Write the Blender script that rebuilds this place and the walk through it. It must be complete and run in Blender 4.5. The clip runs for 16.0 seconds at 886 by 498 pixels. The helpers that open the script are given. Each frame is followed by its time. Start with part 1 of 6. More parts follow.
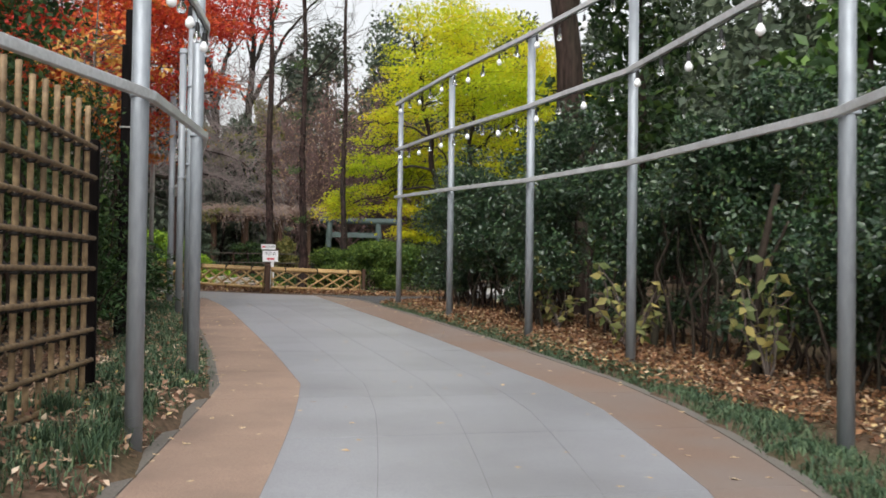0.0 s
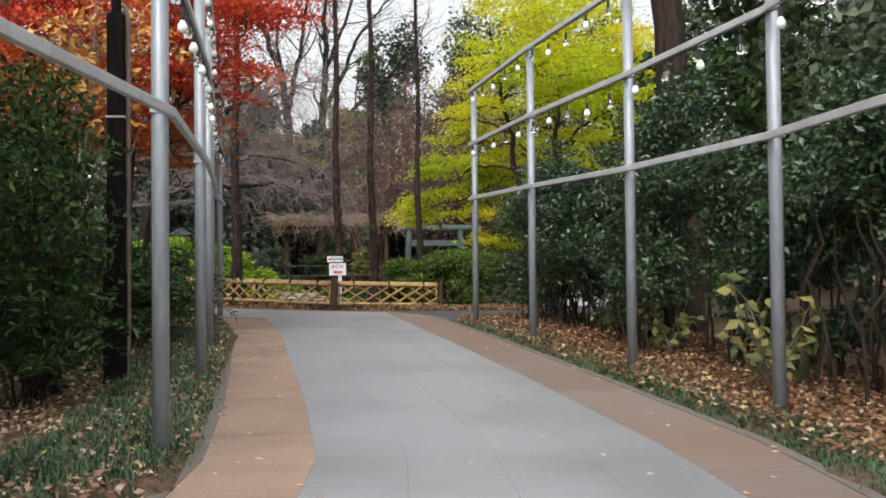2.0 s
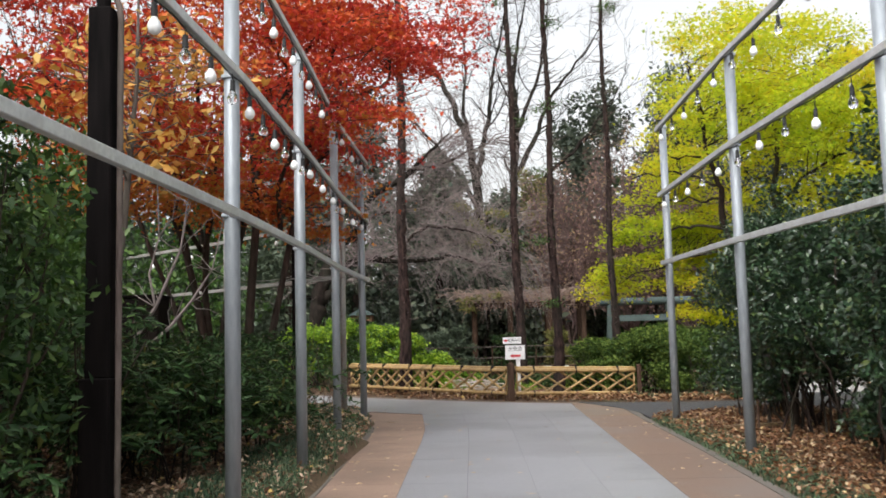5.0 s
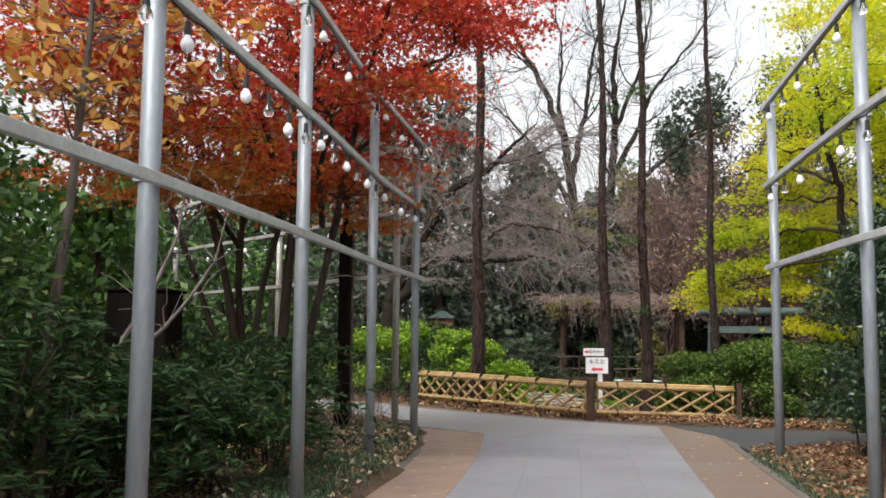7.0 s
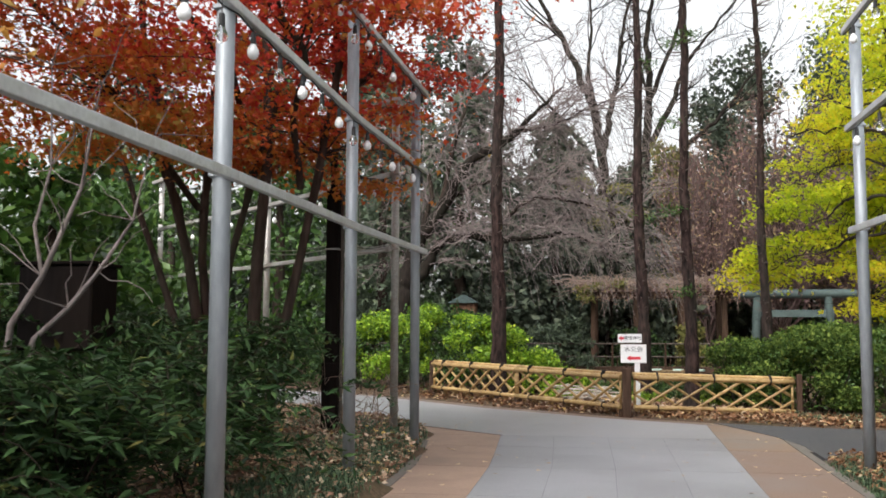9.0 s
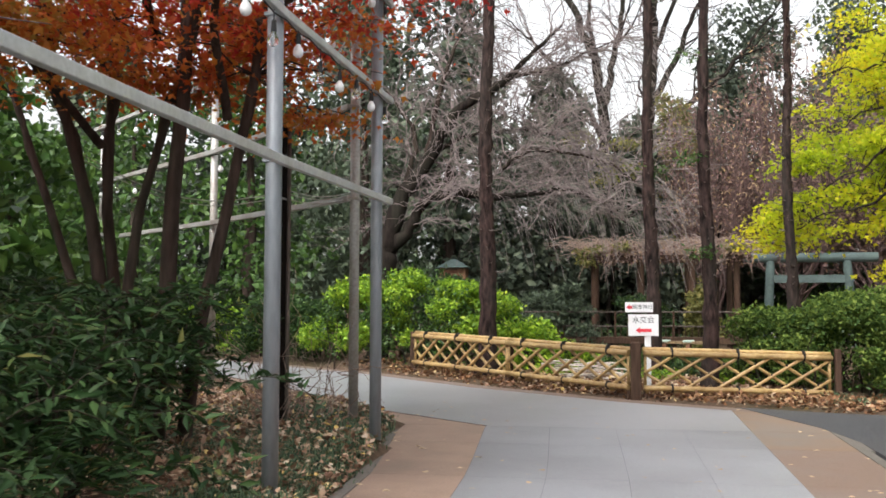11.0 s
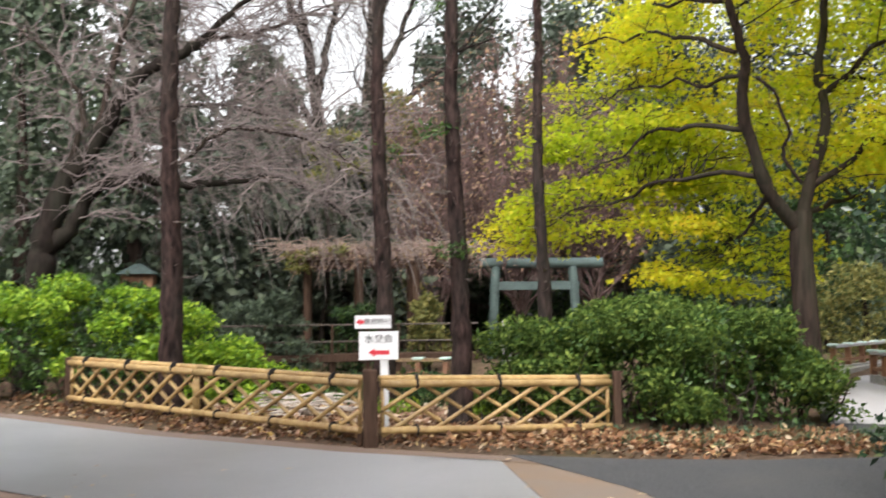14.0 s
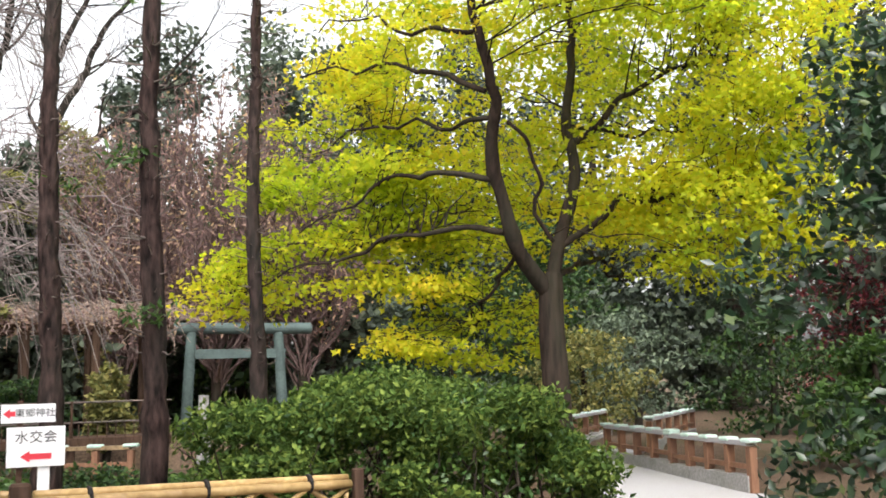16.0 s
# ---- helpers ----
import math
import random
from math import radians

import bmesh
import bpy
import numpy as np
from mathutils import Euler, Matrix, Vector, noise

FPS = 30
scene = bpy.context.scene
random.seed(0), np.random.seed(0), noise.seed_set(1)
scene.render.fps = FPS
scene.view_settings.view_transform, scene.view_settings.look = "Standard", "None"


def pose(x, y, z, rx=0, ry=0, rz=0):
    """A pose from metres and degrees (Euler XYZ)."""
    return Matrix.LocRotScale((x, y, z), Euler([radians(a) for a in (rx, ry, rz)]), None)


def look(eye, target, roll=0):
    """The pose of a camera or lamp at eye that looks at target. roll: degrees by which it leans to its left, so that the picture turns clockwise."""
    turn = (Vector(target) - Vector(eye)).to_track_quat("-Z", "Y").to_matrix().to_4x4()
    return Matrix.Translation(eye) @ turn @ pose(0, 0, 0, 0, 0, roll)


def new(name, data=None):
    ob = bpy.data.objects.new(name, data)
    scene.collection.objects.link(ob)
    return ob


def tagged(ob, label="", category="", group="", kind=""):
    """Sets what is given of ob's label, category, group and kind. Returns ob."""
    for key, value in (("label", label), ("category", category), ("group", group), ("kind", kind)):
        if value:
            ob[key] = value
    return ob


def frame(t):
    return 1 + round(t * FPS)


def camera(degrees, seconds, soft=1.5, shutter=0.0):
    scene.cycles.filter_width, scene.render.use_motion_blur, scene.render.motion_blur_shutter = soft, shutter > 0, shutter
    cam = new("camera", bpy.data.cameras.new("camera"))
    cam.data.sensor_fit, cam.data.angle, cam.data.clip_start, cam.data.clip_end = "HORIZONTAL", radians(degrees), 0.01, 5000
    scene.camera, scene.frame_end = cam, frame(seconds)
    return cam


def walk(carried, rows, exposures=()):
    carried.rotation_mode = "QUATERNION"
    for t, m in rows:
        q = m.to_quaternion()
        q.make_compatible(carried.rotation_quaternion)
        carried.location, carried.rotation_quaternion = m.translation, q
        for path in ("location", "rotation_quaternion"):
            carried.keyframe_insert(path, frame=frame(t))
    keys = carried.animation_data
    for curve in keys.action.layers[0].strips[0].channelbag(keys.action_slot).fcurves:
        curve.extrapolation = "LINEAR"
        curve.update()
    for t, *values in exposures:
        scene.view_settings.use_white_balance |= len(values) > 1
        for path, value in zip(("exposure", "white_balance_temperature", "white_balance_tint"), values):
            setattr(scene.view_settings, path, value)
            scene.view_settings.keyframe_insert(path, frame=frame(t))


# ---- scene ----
cam = camera(47.2, 16.0, soft=1.7, shutter=0.4)
PATH = [
    (0, (0.327, -0.294, 1.265), (0.834, 1.64, 1.312), 0.8),
    (0.5, (0.533, 0.439, 1.306), (0.992, 2.385, 1.347), 0.7),
    (1, (0.776, 1.15, 1.325), (1.194, 3.105, 1.374), 0.7),
    (1.5, (0.953, 1.833, 1.344), (1.326, 3.797, 1.398), -0.2),
    (2, (1.214, 2.517, 1.39), (1.547, 4.489, 1.449), -0.6),
    (2.5, (1.402, 3.207, 1.405), (1.666, 5.188, 1.48), -0.5),
    (3, (1.589, 3.857, 1.426), (1.798, 5.842, 1.54), -0.6),
    (3.5, (1.787, 4.482, 1.469), (1.914, 6.474, 1.596), -0.6),
    (4, (1.943, 5.061, 1.514), (1.993, 7.054, 1.675), -0.9),
    (4.5, (2.153, 5.646, 1.519), (2.135, 7.636, 1.721), -1.5),
    (5, (2.318, 6.181, 1.569), (2.232, 8.168, 1.784), -1.5),
    (7.5, (2.809, 9.063, 1.714), (2.504, 11.026, 1.943), 0.6),
    (8, (2.788, 9.729, 1.719), (2.48, 11.691, 1.962), 0.3),
    (8.5, (2.76, 10.367, 1.708), (2.413, 12.324, 1.934), 0.5),
    (9, (2.724, 10.996, 1.718), (2.374, 12.955, 1.916), 0.2),
    (11.5, (2.552, 14.155, 1.799), (2.208, 16.121, 1.928), 0.2),
    (12, (2.513, 14.787, 1.801), (2.196, 16.757, 1.938), 0.3),
    (12.5, (2.378, 15.476, 1.844), (2.174, 17.462, 1.961), 0.1),
    (13, (2.333, 16.138, 1.839), (2.256, 18.134, 1.945), -0.1),
    (13.5, (2.263, 16.784, 1.856), (2.29, 18.782, 1.954), -0.2),
    (14, (2.325, 17.391, 1.894), (2.55, 19.372, 2.041), -0.8),
    (14.5, (2.391, 18.04, 1.971), (2.737, 20.0, 2.161), -1.1),
    (15, (2.432, 18.633, 2.065), (2.989, 20.539, 2.297), -1.9),
    (15.5, (2.511, 19.279, 2.062), (3.244, 21.124, 2.304), -2.5),
    (16, (2.566, 19.838, 2.081), (3.367, 21.652, 2.341), -1.6),
]
walk(cam, [(t, look(eye, target, roll)) for t, eye, target, roll in PATH],
     [(0, 0.06), (2, 0.12), (3.5, 0.2), (5, 0.24), (8.5, 0.36), (11.5, 0.66), (13, 0.72), (14.5, 0.7), (16, 0.86)])

# ---- world, sun ----
world = bpy.data.worlds.new("overcast_sky")
scene.world = world
world.use_nodes = True
wn, wl = world.node_tree.nodes, world.node_tree.links
sky = wn.new("ShaderNodeTexSky")
sky.sky_type, sky.sun_disc = "NISHITA", False
sky.sun_elevation, sky.sun_rotation = radians(48), radians(200)
sky.air_density, sky.dust_density, sky.ozone_density = 1.2, 6.0, 1.0
pale = wn.new("ShaderNodeHueSaturation")
pale.inputs["Saturation"].default_value = 0.14
wl.new(sky.outputs["Color"], pale.inputs["Color"])
wl.new(pale.outputs["Color"], wn["Background"].inputs["Color"])
wn["Background"].inputs["Strength"].default_value = 0.26
sun_data = bpy.data.lights.new("sun", "SUN")
sun_data.energy, sun_data.angle, sun_data.color = 0.5, radians(25), (1.0, 0.97, 0.92)
sun = new("sun", sun_data)
sun.rotation_euler = (radians(42), 0, radians(-20))

# ---- materials ----
def nodes_of(name):
    m = bpy.data.materials.new(name)
    m.use_nodes = True
    return m, m.node_tree.nodes, m.node_tree.links, m.node_tree.nodes["Principled BSDF"]


def ramp(nodes, stops):
    r = nodes.new("ShaderNodeValToRGB")
    while len(r.color_ramp.elements) < len(stops):
        r.color_ramp.elements.new(0.5)
    for e, (p, c) in zip(r.color_ramp.elements, stops):
        e.position, e.color = p, (*c, 1)
    return r


def surface(name, dark, light, scale=40.0, rough=0.8, bump=0.3, stain=1.2, stain_colour=None, stain_amount=0.35, metal=0.0, stretch=(1, 1, 1), spec=0.4, vary=0.0, relief=0.01):
    """Grain at a fine scale over stains at a broad one, with bump."""
    m, n, l, b = nodes_of(name)
    tc = n.new("ShaderNodeTexCoord")
    mp = n.new("ShaderNodeMapping")
    mp.inputs["Scale"].default_value = stretch
    l.new(tc.outputs["Object"], mp.inputs["Vector"])
    fine, broad = n.new("ShaderNodeTexNoise"), n.new("ShaderNodeTexNoise")
    fine.inputs["Scale"].default_value, fine.inputs["Detail"].default_value = scale, 8
    broad.inputs["Scale"].default_value, broad.inputs["Detail"].default_value = stain, 5
    l.new(mp.outputs[0], fine.inputs["Vector"])
    l.new(mp.outputs[0], broad.inputs["Vector"])
    r = ramp(n, [(0.3, dark), (0.7, light)])
    l.new(fine.outputs["Fac"], r.inputs[0])
    st = ramp(n, [(0.42, (0, 0, 0)), (0.68, (1, 1, 1))])
    l.new(broad.outputs["Fac"], st.inputs[0])
    mul = n.new("ShaderNodeMath")
    mul.operation = "MULTIPLY"
    mul.inputs[1].default_value = stain_amount
    l.new(st.outputs[0], mul.inputs[0])
    mix = n.new("ShaderNodeMixRGB")
    mix.inputs[2].default_value = (*(stain_colour or tuple(0.55 * v for v in dark)), 1)
    l.new(mul.outputs[0], mix.inputs[0])
    l.new(r.outputs[0], mix.inputs[1])
    out = mix.outputs[0]
    if vary:
        info = n.new("ShaderNodeObjectInfo")
        hs = n.new("ShaderNodeHueSaturation")
        mr = n.new("ShaderNodeMapRange")
        mr.inputs["To Min"].default_value, mr.inputs["To Max"].default_value = 1 - vary, 1 + vary
        l.new(info.outputs["Random"], mr.inputs["Value"])
        l.new(mr.outputs[0], hs.inputs["Value"])
        l.new(out, hs.inputs["Color"])
        out = hs.outputs[0]
    l.new(out, b.inputs["Base Color"])
    b.inputs["Roughness"].default_value, b.inputs["Metallic"].default_value = rough, metal
    b.inputs["Specular IOR Level"].default_value = spec
    bp = n.new("ShaderNodeBump")
    bp.inputs["Strength"].default_value, bp.inputs["Distance"].default_value = bump, relief
    l.new(fine.outputs["Fac"], bp.inputs["Height"])
    l.new(bp.outputs[0], b.inputs["Normal"])
    return m


def foliage(name, stops, rough=0.5, through_light=0.35, spec=0.4, drift=0.0, drift_scale=0.5):
    """Each leaf takes its own colour from the ramp; some light passes through."""
    m, n, l, b = nodes_of(name)
    geo = n.new("ShaderNodeNewGeometry")
    value = geo.outputs["Random Per Island"]
    if drift:
        tc, nz = n.new("ShaderNodeTexCoord"), n.new("ShaderNodeTexNoise")
        nz.inputs["Scale"].default_value = drift_scale
        l.new(tc.outputs["Object"], nz.inputs["Vector"])
        mr = n.new("ShaderNodeMapRange")
        mr.inputs["From Min"].default_value, mr.inputs["From Max"].default_value = 0.32, 0.68
        l.new(nz.outputs["Fac"], mr.inputs["Value"])
        mx = n.new("ShaderNodeMix")
        mx.inputs[0].default_value = drift
        l.new(value, mx.inputs[2])
        l.new(mr.outputs[0], mx.inputs[3])
        value = mx.outputs[0]
    r = ramp(n, stops)
    l.new(value, r.inputs[0])
    l.new(r.outputs[0], b.inputs["Base Color"])
    b.inputs["Roughness"].default_value = rough
    b.inputs["Specular IOR Level"].default_value = spec
    tr = n.new("ShaderNodeBsdfTranslucent")
    l.new(r.outputs[0], tr.inputs["Color"])
    mix = n.new("ShaderNodeMixShader")
    mix.inputs[0].default_value = through_light
    l.new(b.outputs[0], mix.inputs[1])
    l.new(tr.outputs[0], mix.inputs[2])
    l.new(mix.outputs[0], n["Material Output"].inputs["Surface"])
    return m


def plain(name, colour, rough=0.6, metal=0.0, spec=0.5, transmission=0.0):
    m, n, l, b = nodes_of(name)
    b.inputs["Base Color"].default_value = (*colour, 1)
    b.inputs["Roughness"].default_value, b.inputs["Metallic"].default_value = rough, metal
    b.inputs["Specular IOR Level"].default_value = spec
    b.inputs["Transmission Weight"].default_value = transmission
    return m


M_GREY = surface("grey_paving", (0.207, 0.212, 0.23), (0.292, 0.298, 0.316), 70, 0.42, 0.25, 0.6, (0.158, 0.157, 0.163), 0.75, vary=0.035, spec=0.5)
# path grey made paler for the lane, painting in its sky sheen
M_LANE = surface("sky_sheen_grey_paving", (0.226, 0.23, 0.244), (0.316, 0.32, 0.334), 70, 0.4, 0.25, 0.6, (0.2, 0.198, 0.2), 0.7, vary=0.03)
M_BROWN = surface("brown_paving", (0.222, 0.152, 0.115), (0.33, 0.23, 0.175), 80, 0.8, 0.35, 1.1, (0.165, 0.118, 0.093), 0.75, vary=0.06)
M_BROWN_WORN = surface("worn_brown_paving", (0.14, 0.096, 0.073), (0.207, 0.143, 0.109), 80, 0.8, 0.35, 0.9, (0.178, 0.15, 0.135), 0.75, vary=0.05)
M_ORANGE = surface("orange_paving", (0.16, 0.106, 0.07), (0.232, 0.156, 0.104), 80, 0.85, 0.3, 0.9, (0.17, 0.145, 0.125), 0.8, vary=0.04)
M_KERB = surface("concrete_edging", (0.09, 0.08, 0.07), (0.165, 0.148, 0.13), 50, 0.9, 0.4, 1.5, (0.13, 0.12, 0.1), 0.5)
M_ASPHALT = surface("asphalt", (0.016, 0.017, 0.019), (0.095, 0.095, 0.102), 70, 0.9, 1.0, 0.8, (0.09, 0.085, 0.08), 0.4)
M_SOIL = surface("leaf_littered_soil", (0.05, 0.034, 0.024), (0.155, 0.103, 0.072), 22, 0.95, 0.9, 0.8, (0.05, 0.05, 0.022), 0.55, spec=0.1)
M_STEEL = surface("galvanised_steel", (0.245, 0.272, 0.3), (0.335, 0.365, 0.398), 30, 0.48, 0.05, 2.5, (0.24, 0.255, 0.27), 0.5, metal=0.3, spec=0.4, stretch=(1, 1, 0.25))
M_STEEL_OLD = surface("weathered_steel", (0.33, 0.32, 0.30), (0.47, 0.46, 0.44), 30, 0.55, 0.1, 2.5, (0.25, 0.2, 0.16), 0.6, metal=0.5)
M_RAIL = surface("zinc_rail", (0.52, 0.54, 0.55), (0.68, 0.70, 0.71), 35, 0.45, 0.06, 4.0, (0.4, 0.4, 0.4), 0.5, metal=0.3)
M_BLACK = surface("black_stained_wood", (0.004, 0.0035, 0.0035), (0.011, 0.009, 0.009), 20, 0.8, 0.4, 2, (0.018, 0.012, 0.009), 0.5, stretch=(1, 1, 0.1), spec=0.04)
M_WOOD = surface("dark_wood", (0.045, 0.026, 0.018), (0.10, 0.06, 0.042), 26, 0.8, 0.5, 2, (0.03, 0.02, 0.015), 0.5, stretch=(1, 1, 0.12), spec=0.1)
M_BAMBOO = surface("golden_bamboo", (0.29, 0.185, 0.072), (0.47, 0.325, 0.145), 16, 0.42, 0.15, 2.4, (0.2, 0.115, 0.05), 0.7, vary=0.16)
M_BAMBOO_OLD = surface("weathered_bamboo", (0.105, 0.066, 0.034), (0.29, 0.2, 0.107), 18, 0.6, 0.2, 2.4, (0.10, 0.065, 0.035), 0.6, vary=0.18)
M_TWINE = plain("black_twine", (0.012, 0.01, 0.01), 0.9)
M_BARK = surface("brown_bark", (0.012, 0.0085, 0.007), (0.05, 0.034, 0.028), 16, 0.95, 1.0, 2.2, (0.05, 0.05, 0.035), 0.5, stretch=(1, 1, 0.16), spec=0.1)
M_BARK_RED = surface("reddish_conifer_bark", (0.0045, 0.003, 0.003), (0.06, 0.038, 0.034), 17, 0.95, 1.0, 2.6, (0.03, 0.03, 0.026), 0.5, stretch=(1, 1, 0.3), spec=0.08, relief=0.05)
M_BARK_MAPLE = surface("reddish_brown_maple_bark", (0.026, 0.018, 0.015), (0.085, 0.057, 0.048), 14, 0.95, 0.8, 2.2, (0.06, 0.06, 0.045), 0.5, stretch=(1, 1, 0.2), spec=0.1, relief=0.03)
M_BARK_DARK = surface("dark_cherry_bark", (0.007, 0.005, 0.0045), (0.024, 0.018, 0.015), 18, 0.95, 1.0, 2.2, (0.035, 0.035, 0.026), 0.5, stretch=(1, 1, 0.3), spec=0.1)
M_TWIG = surface("silvery_twig_bark", (0.15, 0.125, 0.118), (0.29, 0.25, 0.24), 14, 0.9, 0.4, 2.0, (0.10, 0.085, 0.08), 0.5, spec=0.1)
M_TWIG_RUSSET = surface("russet_twig_bark", (0.085, 0.056, 0.052), (0.19, 0.13, 0.122), 10, 0.95, 0.3, 0.6, (0.11, 0.075, 0.066), 0.5, spec=0.1)
M_TWIG_PALE = surface("pinkish_grey_twig_bark", (0.15, 0.118, 0.112), (0.29, 0.24, 0.235), 14, 0.9, 0.4, 2.0, (0.10, 0.08, 0.078), 0.5, spec=0.1)
M_BARK_GREY = surface("grey_bark", (0.08, 0.062, 0.056), (0.17, 0.135, 0.125), 20, 0.95, 0.8, 2.0, (0.10, 0.10, 0.07), 0.5, stretch=(1, 1, 0.2), spec=0.1)
M_YELLOW = foliage("yellow_green_leaf", [(0.0, (0.29, 0.43, 0.022)), (0.4, (0.56, 0.63, 0.032)), (0.75, (0.79, 0.71, 0.04)), (1.0, (0.86, 0.64, 0.06))], 0.6, 0.72, drift=0.55, drift_scale=0.55)
M_RED = foliage("scarlet_leaf", [(0.0, (0.2, 0.016, 0.016)), (0.35, (0.52, 0.034, 0.022)), (0.7, (0.6, 0.1, 0.02)), (1.0, (0.54, 0.22, 0.035))], 0.6, 0.3, drift=0.6, drift_scale=0.45)
M_RUST = foliage("orange_rust_leaf", [(0.0, (0.15, 0.085, 0.018)), (0.3, (0.48, 0.075, 0.018)), (0.65, (0.56, 0.2, 0.03)), (1.0, (0.3, 0.24, 0.045))], 0.6, 0.5, drift=0.5, drift_scale=0.6)
M_AMBER = foliage("amber_leaf", [(0.0, (0.42, 0.15, 0.03)), (0.6, (0.58, 0.29, 0.055)), (1.0, (0.66, 0.45, 0.14))], 0.55, 0.4)
M_CAMELLIA = foliage("glossy_dark_leaf", [(0.0, (0.010, 0.025, 0.013)), (0.6, (0.026, 0.056, 0.025)), (0.92, (0.05, 0.094, 0.034)), (1.0, (0.11, 0.14, 0.042))], 0.3, 0.1, 0.5)
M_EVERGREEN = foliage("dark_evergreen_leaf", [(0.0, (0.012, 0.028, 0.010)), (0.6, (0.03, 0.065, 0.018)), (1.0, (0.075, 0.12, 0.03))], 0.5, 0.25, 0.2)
# evergreen leaf brightened to paint better-lit foliage; elsewhere a plain mid green
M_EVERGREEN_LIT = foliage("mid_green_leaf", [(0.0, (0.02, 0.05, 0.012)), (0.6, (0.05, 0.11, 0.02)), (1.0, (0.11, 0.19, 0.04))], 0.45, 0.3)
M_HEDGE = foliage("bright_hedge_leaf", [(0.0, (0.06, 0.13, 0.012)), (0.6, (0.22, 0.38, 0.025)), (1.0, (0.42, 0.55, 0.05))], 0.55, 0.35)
M_HEDGE_DARK = foliage("hedge_leaf", [(0.0, (0.034, 0.065, 0.016)), (0.6, (0.085, 0.14, 0.03)), (1.0, (0.20, 0.26, 0.055))], 0.75, 0.35, 0.12)
# the next two paint distance haze into evergreen leaves with greyer colours
M_FAR = foliage("haze_tinted_green_leaf", [(0.0, (0.04, 0.058, 0.036)), (0.6, (0.08, 0.11, 0.068)), (1.0, (0.14, 0.175, 0.105))], 0.6, 0.2)
M_RIDGE = foliage("haze_greyed_green_leaf", [(0.0, (0.03, 0.042, 0.03)), (0.6, (0.058, 0.078, 0.052)), (1.0, (0.105, 0.125, 0.078))], 0.6, 0.2)
M_FERN = foliage("dark_frond_leaf", [(0.0, (0.012, 0.028, 0.011)), (0.6, (0.03, 0.07, 0.021)), (0.95, (0.06, 0.11, 0.035)), (1.0, (0.16, 0.14, 0.04))], 0.5, 0.2, 0.2)
M_RUSSET = foliage("russet_needle", [(0.0, (0.12, 0.068, 0.062)), (0.6, (0.23, 0.14, 0.122)), (1.0, (0.40, 0.28, 0.15))], 0.8, 0.2)
M_OLIVE = foliage("olive_leaf", [(0.0, (0.09, 0.10, 0.03)), (0.6, (0.18, 0.18, 0.05)), (1.0, (0.30, 0.26, 0.08))], 0.7, 0.3)
M_WINE = foliage("wine_red_leaf", [(0.0, (0.06, 0.012, 0.018)), (0.6, (0.13, 0.02, 0.03)), (1.0, (0.22, 0.05, 0.04))], 0.6, 0.3)
M_HYDRANGEA = foliage("fading_yellow_leaf", [(0.0, (0.09, 0.13, 0.04)), (0.5, (0.22, 0.23, 0.08)), (1.0, (0.42, 0.34, 0.11))], 0.6, 0.35)
M_GRASS = foliage("mondo_grass_blade", [(0.0, (0.032, 0.064, 0.036)), (0.6, (0.074, 0.132, 0.068)), (1.0, (0.16, 0.22, 0.115))], 0.5, 0.3)
M_LITTER = foliage("fallen_leaf", [(0.0, (0.075, 0.033, 0.016)), (0.5, (0.19, 0.088, 0.04)), (0.75, (0.31, 0.16, 0.075)), (0.9, (0.42, 0.32, 0.22)), (1.0, (0.55, 0.40, 0.18))], 0.75, 0.15)
M_LITTER_PALE = foliage("pale_fallen_leaf", [(0.0, (0.15, 0.08, 0.05)), (0.45, (0.32, 0.185, 0.12)), (0.75, (0.5, 0.35, 0.245)), (0.92, (0.66, 0.55, 0.42)), (1.0, (0.68, 0.46, 0.10))], 0.75, 0.15)
M_FALLEN = surface("dry_leaf", (0.42, 0.30, 0.17), (0.62, 0.50, 0.34), 40, 0.8, 0.3, 6, (0.45, 0.22, 0.08), 0.5, vary=0.25)
M_VINE = surface("dry_vine", (0.2, 0.145, 0.12), (0.38, 0.285, 0.24), 20, 0.9, 0.4, 2, spec=0.1)
M_COPPER = surface("patinated_copper", (0.035, 0.052, 0.05), (0.066, 0.092, 0.088), 14, 0.7, 0.2, 1.5, (0.09, 0.13, 0.12), 0.5)
M_CAP = surface("pale_copper_cap", (0.42, 0.56, 0.50), (0.62, 0.74, 0.68), 14, 0.6, 0.2, 3, (0.3, 0.42, 0.38), 0.4)
M_DECK = surface("pale_bridge_deck", (0.34, 0.33, 0.345), (0.43, 0.415, 0.435), 40, 0.85, 0.2, 1.2, (0.36, 0.34, 0.33), 0.4)
M_BRIDGEWOOD = surface("red_brown_timber", (0.15, 0.07, 0.04), (0.27, 0.135, 0.075), 20, 0.75, 0.3, 2, (0.09, 0.05, 0.035), 0.5, stretch=(1, 1, 0.2))
M_STONE = surface("grey_stone", (0.2, 0.19, 0.18), (0.36, 0.34, 0.33), 30, 0.9, 0.5, 2, (0.12, 0.13, 0.1), 0.5)
M_SIGN = surface("white_sign_board", (0.74, 0.74, 0.75), (0.82, 0.82, 0.83), 30, 0.45, 0.02, 3, (0.6, 0.6, 0.58), 0.25)
M_INK = plain("black_print", (0.02, 0.02, 0.022), 0.5)
M_REDPRINT = plain("red_print", (0.6, 0.03, 0.05), 0.5)
M_SOCKET = plain("black_rubber", (0.012, 0.012, 0.013), 0.6)
M_FROST = plain("frosted_bulb_glass", (0.86, 0.87, 0.88), 0.35, 0.0, 0.5, 0.0)
M_CLEAR = plain("clear_bulb_glass", (0.95, 0.95, 0.95), 0.03, 0.0, 0.5, 1.0)
